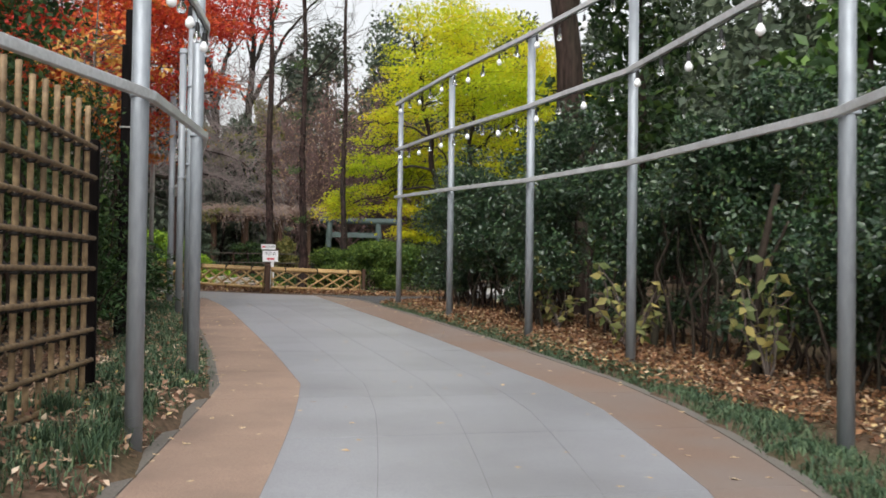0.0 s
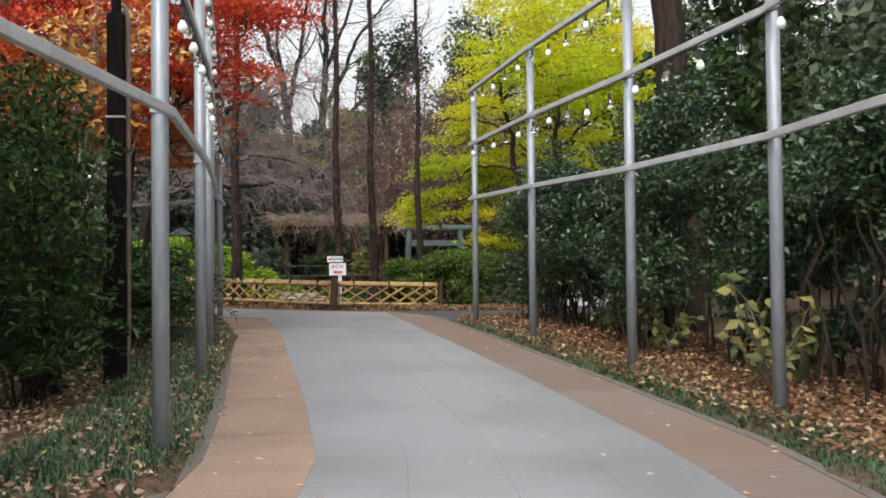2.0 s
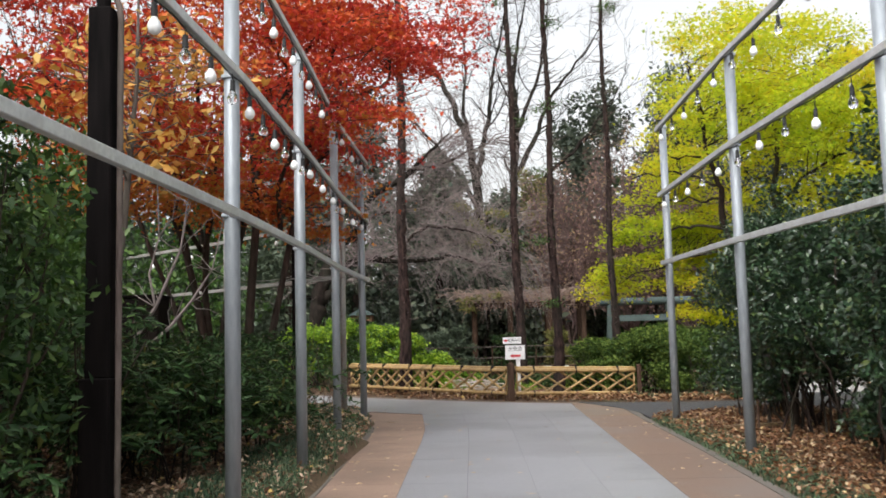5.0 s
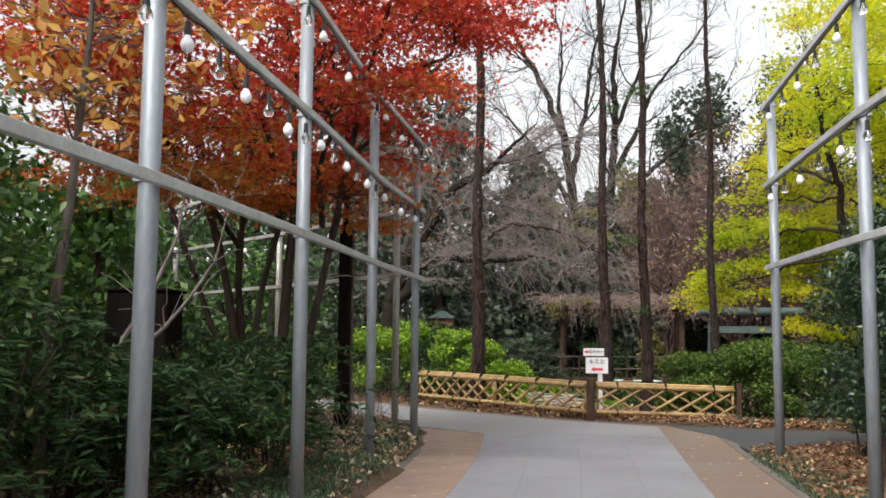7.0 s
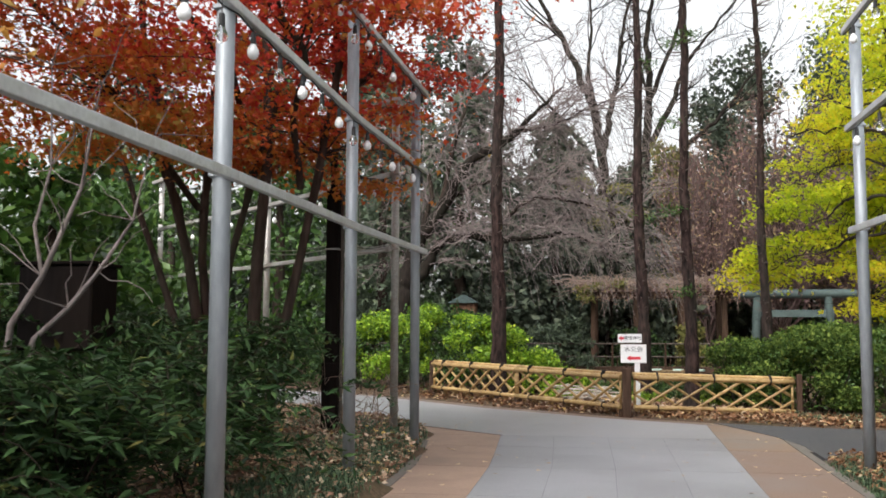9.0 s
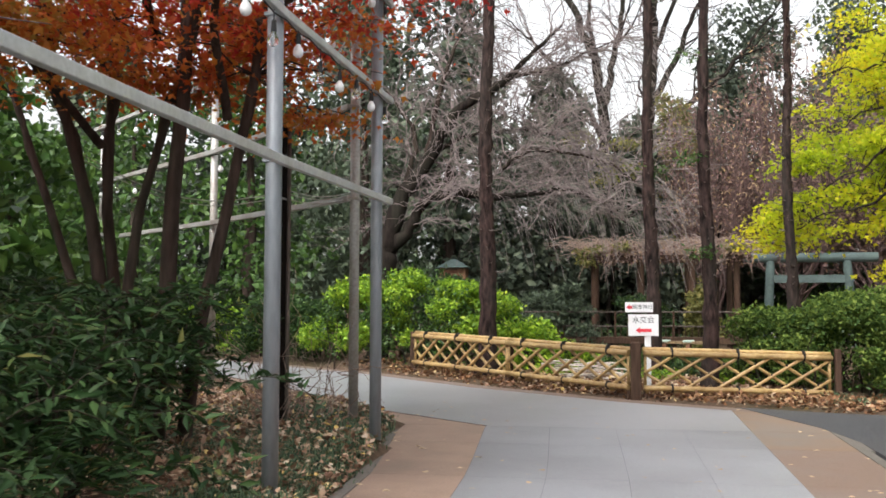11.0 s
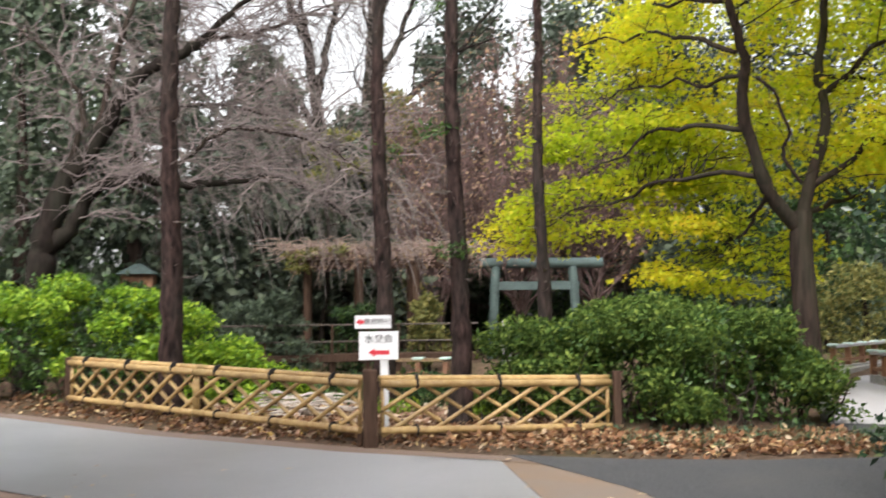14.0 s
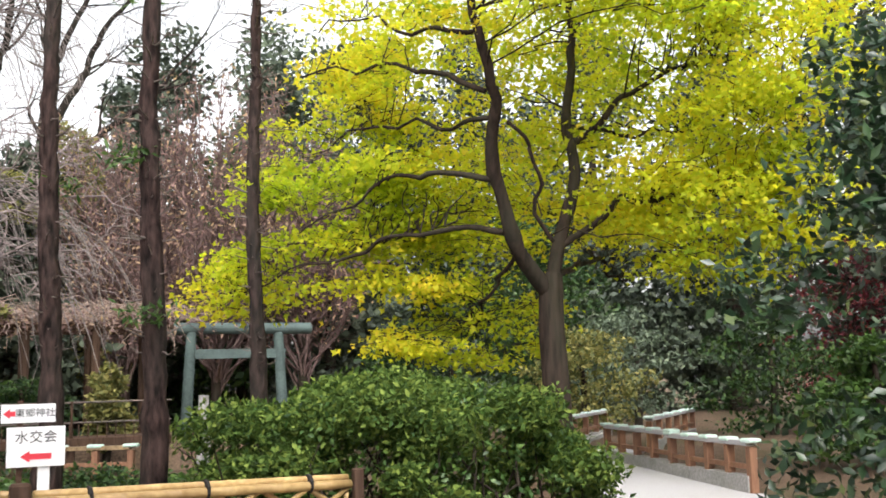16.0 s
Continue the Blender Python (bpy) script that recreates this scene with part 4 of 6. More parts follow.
    def kept(c, r):
        # the space round the stem stays open
        ahead = (c[0] - 8.86) * 0.48 + (c[1] - 30.93) * 0.88
        across = (c[0] - 8.86) * 0.88 - (c[1] - 30.93) * 0.48
        if ahead < 0.6 and abs(across) - r * 0.5 < 0.9 and c[2] < 5.6:
            return False
        if ahead < -0.3 and -4 < across < 1.4 and c[2] < 5.8 and rng.uniform() < 0.5:
            return False
        if c[0] - 0.75 * r < float(np.interp(c[2], [2.8, 3.6, 4.3, 5.2, 6.2, 7.5], [4.3, 4.8, 5.4, 5.5, 5.8, 6.3])):
            return False
        return not (c[0] - 0.4 * r < 6.6 and c[1] < 32.9)

    pad_tree("yellow_maple", "maple tree with yellow-green autumn leaves and forked dark trunk", [trunk], limbs, [p for p in pads if kept(*p)], 400, 0.085, M_YELLOW, M_BARK, rng, 0.27)


yellow_maple()


def red_maples():
    rng = np.random.default_rng(21)
    z = 0.6
    stems = []
    for line in ([(-2.15, 0.12), (-2.25, 0.1), (-2.45, 0.08), (-2.7, 0.065), (-2.95, 0.045), (-3.2, 0.015)],
                 [(-2.2, 0.1), (-2.22, 0.085), (-2.3, 0.07), (-2.2, 0.055), (-2.05, 0.035), (-1.9, 0.012)],
                 [(-1.62, 0.13), (-1.52, 0.11), (-1.42, 0.095), (-1.34, 0.08), (-1.5, 0.055), (-1.7, 0.015)],
                 [(-2.1, 0.09), (-2.02, 0.075), (-1.85, 0.06), (-1.6, 0.05), (-1.35, 0.03), (-1.1, 0.012)],
                 [(-2.35, 0.08), (-2.5, 0.07), (-2.95, 0.055), (-3.5, 0.04), (-4.0, 0.025), (-4.5, 0.012)],
                 [(-1.35, 0.1), (-1.2, 0.085), (-1.0, 0.07), (-0.75, 0.055), (-0.4, 0.04), (0.1, 0.015)]):
        k = len(stems)
        y = 22.4 + 0.22 * math.sin(k * 2.1)
        zs = (gz1(line[0][0], y) - 0.1, 1.7, 2.8, 4.0, 5.4, 7.0)
        stems.append([(x, y + 0.18 * math.sin(i * 1.3 + k) * i * 0.4, z_, 0.74 * r) for i, ((x, r), z_) in enumerate(zip(line, zs))])
    limbs = [bend((-0.9, 22.4, 4.4), (1.9, 24.3, 7.3), rng, 0.05, 0.01, 7, 0.1, 0.03), bend((-1.0, 22.3, 3.6), (-0.4, 19.0, 6.0), rng, 0.05, 0.01, 7, 0.1, 0.03),
             bend((-2.3, 22.4, 3.4), (-3.6, 18.6, 5.6), rng, 0.05, 0.01, 7, 0.1, 0.03), bend((-2.2, 22.5, 4.0), (-4.8, 23.5, 6.2), rng, 0.05, 0.01, 7, 0.1, 0.03),
             bend((-1.8, 22.5, 4.4), (-1.6, 16.8, 6.6), rng, 0.05, 0.01, 8, 0.1, 0.03), bend((-1.2, 22.3, 5.0), (0.6, 21.0, 7.4), rng, 0.04, 0.01, 7, 0.1, 0.03)]
    limbs = [list(map(tuple, ln)) for ln in limbs] + [s[2:] for s in stems]
    pads = pads_in(rng, (-1.6, 20.6, 6.2), (3.0, 4.6, 2.6), 262, (0.5, 0.9), 3.8)
    pads += pads_in(rng, (1.0, 23.8, 7.4), (1.5, 1.6, 0.7), 40, (0.4, 0.7), 6.6)
    pads += pads_in(rng, (-3.0, 20.0, 4.4), (2.2, 2.8, 1.0), 32, (0.4, 0.7), 3.7)
    pads += pads_in(rng, (-0.7, 22.8, 4.0), (0.9, 1.1, 0.5), 15, (0.3, 0.55), 3.5)
    pad_tree("red_maple", "multi-stemmed maple tree with scarlet and orange autumn leaves", stems, limbs, pads, 460, 0.07, M_RED, M_BARK_MAPLE, rng, 0.13, low_mat=M_RUST, low_z=4.6)
    # a slighter amber-leaved tree by the path
    rng = np.random.default_rng(22)
    t = [(-1.3, 15.6, 0.4, 0.05), (-1.25, 15.5, 1.6, 0.045), (-1.05, 15.4, 2.9, 0.035), (-0.9, 15.3, 4.2, 0.02), (-0.85, 15.2, 5.2, 0.008)]
    pads = pads_in(rng, (-0.85, 15.5, 4.1), (0.7, 1.5, 0.9), 34, (0.3, 0.5), 3.0)
    pad_tree("amber_tree", "slender tree with broad amber yellow leaves", [t], [], pads, 120, 0.115, M_AMBER, M_BARK_GREY, rng, 0.5, False)


red_maples()


def conifer(x, y, r, h, lean, tufts, label):
    """A tall straight bare trunk with short dead stubs and small green tufts."""
    rng = np.random.default_rng(int(x * 100 + y * 10) & 0xffff)
    tr = tree("conifer", label, "tree", "tall conifer trunks")
    z = gz1(x, y)
    n = 90
    f = np.linspace(0, 1, n)
    flare = 1 + 0.5 * np.exp(-f * 26)
    ln = np.stack([x + lean * f * h + 0.03 * np.sin(f * 19), y + 0.02 * np.sin(f * 15 + 1), z - 0.1 + f * h, r * (1 - 0.85 * f ** 0.8) * flare * (1 + 0.07 * rng.normal(size=n))], 1)
    ln[:, :2] += rng.normal(size=(n, 2)) * 0.008
    v, f4 = tubes([ln], 14)
    part_np("trunk", v, f4, M_BARK_RED, tr, smooth=True)
    lines, pts = [], []
    for k in range(260):
        i = rng.integers(10, n - 1)
        a = rng.uniform(0, 2 * np.pi)
        d = np.array([math.cos(a), math.sin(a), rng.uniform(-0.1, 0.5)])
        ln_ = rng.uniform(0.12, 0.45) * (0.6 + 2.2 * i / n)
        lines.append(bend(ln[i, :3], ln[i, :3] + d * ln_, rng, 0.012, 0.003, 4, -0.05, 0.04))
        if k < tufts:
            pts.append(blob(rng, ln[i, :3] + d * 0.22, (0.3, 0.3, 0.13), 90, 0.2))
    v, f4 = tubes(lines, 5)
    tagged(part_np("dead_twig", v, f4, M_BARK_GREY, tr, smooth=True), kind="stuff")
    if pts:
        v, f4 = leaf_cloud(np.concatenate(pts), 0.1, rng, 0.3)
        tagged(part_np("needle_tuft", v, f4, M_EVERGREEN_LIT, tr), kind="stuff")
    return tr


conifer(0.22, 31.21, 0.165, 17, 0.004, 0, "tall straight conifer trunk with reddish-brown bark by the hedge")
conifer(3.08, 31.47, 0.135, 17, -0.006, 11, "slim tall conifer trunk behind the signs")
conifer(3.85, 29.28, 0.12, 16, -0.004, 10, "tall conifer trunk with flaking bark behind the fence")
conifer(5.55, 32.47, 0.115, 15, -0.002, 5, "slim tall conifer trunk beside the yellow maple")


def broad_trunk():
    rng = np.random.default_rng(31)
    tr = tree("broadleaf_tree", "thick-trunked evergreen tree rising behind the camellias")
    ln = [(7.9, 18.3, 0.3, 0.36), (7.85, 18.25, 1.5, 0.30), (7.75, 18.25, 3.5, 0.27), (7.68, 18.2, 5.5, 0.26), (7.45, 18.2, 7.2, 0.24), (7.3, 18.1, 9.0, 0.2), (7.2, 18.0, 11, 0.14)]
    v, f = tubes([ln], 14)
    part_np("trunk", v, f, M_BARK, tr, smooth=True)
    for a, b in (((7.6, 18.2, 6.0), (9.6, 18.6, 9.0)), ((7.4, 18.2, 7.0), (5.8, 17.0, 10.2)), ((7.3, 18.1, 8.6), (8.6, 16.2, 11))):
        v, f = tubes([bend(a, b, rng, 0.12, 0.04, 6, 0.1, 0.04)], 8)
        part_np("limb", v, f, M_BARK, tr, smooth=True)
    pts = np.concatenate([blob(rng, c, r, n, 0.4) for c, r, n in (((9.6, 18.4, 9.0), (2.0, 2.2, 1.6), 6000), ((8.6, 15.6, 10.5), (2.2, 2.2, 1.5), 5000), ((6.6, 17.4, 11.4), (1.6, 1.8, 1.2), 3500))])
    v, f = leaf_cloud(pts, 0.12, rng)
    tagged(part_np("crown", v, f, M_EVERGREEN, tr), kind="stuff")


broad_trunk()


def bush(name, label, lumps, density, leaf, material, stems=6, category="shrub", group="", seed=1, shell=0.6, up=0.5, width=0.5, stem_mat=None, inner=None, floor=0.12, droop=0.0):
    """Lumps [(centre, radii)] clothed in leaves, on short stems; inner: dark leaves deeper in."""
    rng = np.random.default_rng(seed)
    tr = thing(name, label, category, group)
    pts = []
    for c, r in lumps:
        area = 4 * np.pi * ((r[0] * r[1]) ** 1.6 + (r[0] * r[2]) ** 1.6 + (r[1] * r[2]) ** 1.6) ** (1 / 1.6) / 3 ** (1 / 1.6)
        pts.append(blob(rng, c, r, int(area * density), shell))
    p = np.concatenate(pts)
    g = ground_z(np.clip(p[:, 0], -11.9, 13.9), np.clip(p[:, 1], -8.9, 41.9))
    p = p[p[:, 2] > g + floor]
    v, f = leaf_cloud(p, leaf, rng, width, up, droop=droop)
    tagged(part_np("foliage", v, f, material, tr), kind="stuff")
    lines = []
    for c, r in lumps:
        for _ in range(stems):
            a = np.array([c[0] + rng.normal() * r[0] * 0.25, c[1] + rng.normal() * r[1] * 0.25, 0])
            a[2] = gz1(min(max(a[0], -11.9), 13.9), min(max(a[1], -8.9), 41.9)) - 0.05
            e = np.asarray(c) + unit(rng.normal(size=3) + np.array([0, 0, 0.6])) * np.asarray(r) * rng.uniform(0.5, 0.9)
            lines.append(bend(a, e, rng, 0.022, 0.005, 7, 0.02, 0.04))
    if lines:
        v, f = tubes(lines, 5)
        tagged(part_np("stem", v, f, stem_mat or M_BARK, tr, smooth=True), kind="stuff")
    return tr


def camellias():
    rng = np.random.default_rng(41)
    spots = [(7.1, 1.2), (6.8, 3.2), (7.1, 5.4), (6.9, 7.4), (7.05, 9.4), (6.8, 11.3), (6.75, 13.3), (6.5, 15.3), (6.75, 17.2), (6.5, 19.2), (6.55, 21.2), (7.0, 22.8)]
    for i, (x, y) in enumerate(spots):
        g = level(y)
        h = 3.2 + 0.5 * math.sin(i * 1.9) - (0.35 if y < 10 else 0)
        lumps = []
        for k in range(17):
            f = rng.uniform(0, 1)
            rr = rng.uniform(0.3, 0.62)
            lumps.append(((x + rng.uniform(-0.75, 0.6) * (1 - 0.35 * f), y + rng.uniform(-1.1, 1.1), g + 1.05 + (h - 1.2) * f), (rr, rr, rr * rng.uniform(0.55, 0.85))))
        for k in range(3):
            lumps.append(((x - 0.2 + rng.uniform(-0.4, 0.5), y + rng.uniform(-0.9, 0.9), g + rng.uniform(0.45, 0.9)), (0.32, 0.36, 0.25)))
        if y > 22:
            lumps += [((6.3, 22.95, g + 1.1), (0.5, 0.5, 0.5)), ((6.6, 22.6, g + 1.9), (0.6, 0.6, 0.6)), ((6.35, 22.9, g + 0.5), (0.4, 0.4, 0.3)), ((6.9, 23.2, g + 1.5), (0.5, 0.5, 0.6))]
        if y > 22:
            lumps += [((6.05, 23.75, g + 0.6), (0.25, 0.25, 0.2)), ((6.2, 23.9, g + 2.0), (0.4, 0.4, 0.3)), ((6.5, 23.9, g + 1.1), (0.4, 0.4, 0.4)), ((6.45, 23.5, g + 2.5), (0.45, 0.45, 0.35))]
        shrub = bush("camellia", "dense glossy dark green camellia bush behind the light frame", lumps, 370 if y < 22 else 190, 0.077, M_CAMELLIA, 1 if y < 22 else 0, "shrub", "camellia bushes", 50 + i, 0.35, 0.75, 0.5, floor=0.3)
        if y > 22:
            v, f = tubes([[(7.0, 22.8, g - 0.05, 0.05), (6.98, 22.82, g + 0.9, 0.04), (6.9, 22.85, g + 1.8, 0.03), (6.75, 22.9, g + 2.7, 0.012)]], 8)
            part_np("stem", v, f, M_BARK, shrub, smooth=True)
    for x, y in ((6.05, 8.9), (6.3, 11.7), (6.2, 15.8), (6.3, 19.9), (6.2, 6.4)):
        tr = tree("bare_camellia", "dark twisted bare camellia stem over leaf litter", "tree", "camellia stems")
        g = gz1(x, y)
        v, f = tubes([[(x, y, g - 0.05, 0.06), (x + 0.03, y, g + 0.5, 0.05), (x + 0.1, y + 0.1, g + 1.2, 0.045), (x + 0.3, y + 0.1, g + 2.0, 0.03)], [(x + 0.02, y, g + 0.4, 0.03), (x - 0.1, y - 0.25, g + 1.0, 0.02), (x + 0.1, y - 0.4, g + 1.6, 0.012)]], 8)
        part_np("stem", v, f, M_BARK, tr, smooth=True)


camellias()


def hydrangea(x, y, label, seed):
    rng = np.random.default_rng(seed)
    g = gz1(x, y)
    tr = thing("hydrangea", label, "shrub", "fading hydrangeas")
    lines, pts, head = [], [], []
    for k in range(9):
        a = rng.uniform(0, 2 * np.pi)
        e = np.array([x + 0.38 * math.cos(a), y + 0.38 * math.sin(a), g + rng.uniform(0.5, 1.35)])
        ln = bend((x, y, g), e, rng, 0.012, 0.006, 7, 0.06, 0.03)
        lines.append(ln)
        for q in ln[2:, :3]:
            for _ in range(3):
                pts.append(q)
                head.append((*rng.normal(size=2), -0.2))
    v, f = tubes(lines, 5)
    tagged(part_np("stem", v, f, M_BARK_GREY, tr, smooth=True), kind="stuff")
    v, f = leaf_cloud(np.array(pts), 0.135, rng, 0.55, 0.7, droop=0.5, heading=np.array(head))
    tagged(part_np("foliage", v, f, M_HYDRANGEA, tr), kind="stuff")


for k, (x, y) in enumerate(((5.72, 11.2), (6.0, 8.6), (6.05, 14.4))):
    hydrangea(x, y, "drooping hydrangea with large fading yellow-green leaves", 70 + k)

# hedges behind the fence
def hedge(label, lumps, density, leaf, material, seed):
    """A rounded hedge: young leaves over the crown, older dark ones that also paint the shade there, and bare stems
    below.
    """
    rng = np.random.default_rng(seed)
    top = []
    for (x, y, z), (a, b, c) in lumps:
        for k in range(int(16 * a * b) + 6):
            u = rng.uniform(0, 2 * np.pi)
            q = math.sqrt(rng.uniform(0, 1)) * 0.85
            dz = math.sqrt(max(0.0, 1 - q * q))
            rr = rng.uniform(0.2, 0.38)
            if k % 3 == 0:
                q, dz = 0.95, rng.uniform(-0.45, 0.35)
            top.append(((x + a * q * math.cos(u), y + b * q * math.sin(u), z + c * dz * 0.85 - 0.12), (rr, rr, rr * 0.7)))
    he = bush("clipped_hedge", label, top, density, leaf, material, 0, "hedge", "hedges behind the fence", seed, 0.45, 1.0)
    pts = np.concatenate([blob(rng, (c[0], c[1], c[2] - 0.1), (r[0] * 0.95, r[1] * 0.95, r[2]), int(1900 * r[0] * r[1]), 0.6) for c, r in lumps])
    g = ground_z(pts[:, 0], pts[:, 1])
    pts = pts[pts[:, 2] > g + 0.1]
    # older leaves in a duller green, which also paints the shade under the crown
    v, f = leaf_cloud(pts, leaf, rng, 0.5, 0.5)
    tagged(part_np("shaded_old_foliage", v, f, M_EVERGREEN_LIT, he), kind="stuff")
    lines = []
    for c, r in lumps:
        for _ in range(9):
            x, y = c[0] + rng.normal() * r[0] * 0.4, c[1] + rng.normal() * r[1] * 0.4
            lines.append(bend((x, y, gz1(x, y) - 0.05), (x + rng.normal() * 0.3, y + rng.normal() * 0.3, c[2] + 0.2), rng, 0.02, 0.006, 6, 0, 0.05))
    v, f = tubes(lines, 5)
    tagged(part_np("stem", v, f, M_BARK, he, smooth=True), kind="stuff")


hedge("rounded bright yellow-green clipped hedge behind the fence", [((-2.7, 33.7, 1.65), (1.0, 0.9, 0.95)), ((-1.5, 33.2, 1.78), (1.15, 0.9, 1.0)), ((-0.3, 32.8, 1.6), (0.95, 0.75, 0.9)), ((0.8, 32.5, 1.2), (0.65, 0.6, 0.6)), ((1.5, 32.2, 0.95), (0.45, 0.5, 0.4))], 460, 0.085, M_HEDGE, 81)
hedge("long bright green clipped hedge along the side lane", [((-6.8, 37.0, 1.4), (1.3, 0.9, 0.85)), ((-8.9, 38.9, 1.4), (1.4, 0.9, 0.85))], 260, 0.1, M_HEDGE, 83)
# this stretch's shade is given by the darker evergreen leaf colour
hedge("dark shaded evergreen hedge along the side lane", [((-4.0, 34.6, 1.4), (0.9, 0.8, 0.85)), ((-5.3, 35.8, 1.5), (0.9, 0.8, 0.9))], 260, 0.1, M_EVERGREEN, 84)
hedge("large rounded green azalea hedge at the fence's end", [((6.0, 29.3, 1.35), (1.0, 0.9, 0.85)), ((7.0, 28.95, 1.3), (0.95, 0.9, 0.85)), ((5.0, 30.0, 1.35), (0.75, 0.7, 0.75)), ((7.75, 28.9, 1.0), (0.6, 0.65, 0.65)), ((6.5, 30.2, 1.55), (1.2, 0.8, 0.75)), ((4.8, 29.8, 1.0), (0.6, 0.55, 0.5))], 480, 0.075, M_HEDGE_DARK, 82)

# evergreen shrubs and fronds in the left-hand bed
for k, (x, y, h, r) in enumerate(((-1.55, 9.3, 6.2, 1.1), (-2.2, 11.2, 5.0, 1.1), (-1.75, 14.9, 3.2, 0.95), (-3.3, 13.4, 4.6, 1.3), (-3.4, 9.0, 5.0, 1.3), (-2.5, 6.6, 5.6, 1.1), (-3.0, 16.8, 2.8, 1.0), (-0.8, 12.1, 3.0, 0.7))):
    g = level(y)
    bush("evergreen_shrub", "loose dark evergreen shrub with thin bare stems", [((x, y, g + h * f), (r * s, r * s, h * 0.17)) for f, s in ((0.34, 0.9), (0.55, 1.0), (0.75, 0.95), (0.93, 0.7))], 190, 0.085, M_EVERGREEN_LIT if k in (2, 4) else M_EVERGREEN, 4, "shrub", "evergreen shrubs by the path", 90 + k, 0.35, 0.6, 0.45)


def frond_shrub(x, y, h, seed):
    """Long pinnate leaves arching out of a tuft of canes."""
    rng = np.random.default_rng(seed)
    g = gz1(x, y)
    tr = thing("frond_shrub", "low shrub with arching dark green pinnate fronds", "shrub", "frond shrubs in the bed")
    ribs, pts, head = [], [], []
    for k in range(64):
        a = rng.uniform(0, 2 * np.pi)
        z0 = g + h * rng.uniform(0.25, 0.85)
        ln = rng.uniform(0.45, 0.75)
        b = np.array([x + rng.normal() * 0.28, y + rng.normal() * 0.28, z0])
        e = b + np.array([math.cos(a) * ln, math.sin(a) * ln, rng.uniform(-0.2, 0.15)])
        rib = bend(b, e, rng, 0.005, 0.002, 17, 0.22, 0.0)
        ribs.append(rib[::3])
        side = np.array([-math.sin(a), math.cos(a), -0.15])
        for q in rib[1:, :3]:
            for sgn in (1, -1):
                pts.append(q)
                head.append(side * sgn + 0.35 * np.array([math.cos(a), math.sin(a), 0]) + np.array([0, 0, -0.1]))
    for k in range(8):
        ribs.append(bend((x + rng.normal() * 0.1, y + rng.normal() * 0.1, g - 0.05), (x + rng.normal() * 0.3, y + rng.normal() * 0.3, g + h * 0.8), rng, 0.014, 0.008, 5, 0, 0.03))
    v, f = tubes(ribs, 3)
    tagged(part_np("stem", v, f, M_BARK, tr, smooth=True), kind="stuff")
    hd = np.array(head) / 0.5
    v, f = leaf_cloud(np.array(pts), 0.115, rng, 0.26, 1.6, heading=hd * 1.6)
    tagged(part_np("fronds", v, f, M_FERN, tr), kind="stuff")


for k, (x, y, h) in enumerate(((-0.75, 15.8, 1.0), (-1.5, 16.6, 0.9), (-0.9, 17.6, 0.9), (-1.9, 18.2, 0.65), (-1.0, 19.3, 1.1), (-3.2, 21.0, 1.2), (-1.2, 20.9, 1.1), (-2.8, 17.2, 1.3), (-0.95, 14.2, 1.2), (-0.85, 11.4, 0.8), (-3.3, 19.6, 1.4), (-2.9, 22.2, 1.2), (-3.6, 24.2, 1.2), (-2.5, 15.4, 1.6), (-1.7, 13.4, 1.5), (-1.2, 16.0, 0.95), (-2.3, 19.0, 0.5), (-1.6, 17.4, 0.85), (-1.5, 21.5, 1.1), (-0.55, 17.0, 0.8), (-0.5, 18.6, 0.8))):
    frond_shrub(x, y, h * 1.35, 120 + k)


# ---- background trees ----
def backdrop_tree(x, y, h, r, material, seed, label, name="evergreen_tree", leaf=0.2, count=5000, low=0.15, bark=None, group="background trees", thin=0.4):
    rng = np.random.default_rng(seed)
    tr = tree(name, label, "tree", group)
    z = level(y)
    v, f = tubes([[(x, y, z - 0.1, 0.06 + 0.016 * h), (x + 0.1, y, z + h * 0.4, 0.05 + 0.011 * h), (x, y, z + h * 0.85, 0.03)]], 9)
    part_np("trunk", v, f, bark or M_BARK, tr, smooth=True)
    pts = []
    lobes = 26
    for k in range(lobes):
        fz = low + (0.95 - low) * (k + 0.5) / lobes
        wide_ = r * (0.55 + 0.6 * math.sin(math.pi * min(1, 0.25 + fz * 0.8)))
        a = rng.uniform(0, 2 * np.pi)
        d = wide_ * rng.uniform(0.2, 0.75)
        pts.append(blob(rng, (x + d * math.cos(a), y + d * math.sin(a), z + h * fz), (wide_ * 0.48, wide_ * 0.48, h * 0.07), count // lobes, thin))
    v, f = leaf_cloud(np.concatenate(pts), leaf, rng, 0.55, 0.6)
    tagged(part_np("crown", v, f, material, tr), kind="stuff")
    return tr


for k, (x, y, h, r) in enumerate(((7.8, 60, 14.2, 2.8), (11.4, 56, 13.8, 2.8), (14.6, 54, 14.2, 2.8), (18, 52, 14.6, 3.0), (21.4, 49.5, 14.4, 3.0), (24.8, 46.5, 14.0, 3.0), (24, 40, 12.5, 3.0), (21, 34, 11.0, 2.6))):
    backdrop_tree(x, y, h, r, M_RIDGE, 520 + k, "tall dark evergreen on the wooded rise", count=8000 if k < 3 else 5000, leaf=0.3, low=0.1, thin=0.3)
rb = np.random.default_rng(5)
for k, x in enumerate(np.arange(-18, 29, 2.3)):
    y = 51 + rb.uniform(-2, 2)
    h = 7.6 + rb.uniform(-1.2, 1.6)
    if -1 < x < 5:
        h = 6.6
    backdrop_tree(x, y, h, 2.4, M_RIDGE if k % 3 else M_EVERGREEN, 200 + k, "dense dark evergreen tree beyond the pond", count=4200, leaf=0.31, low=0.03)
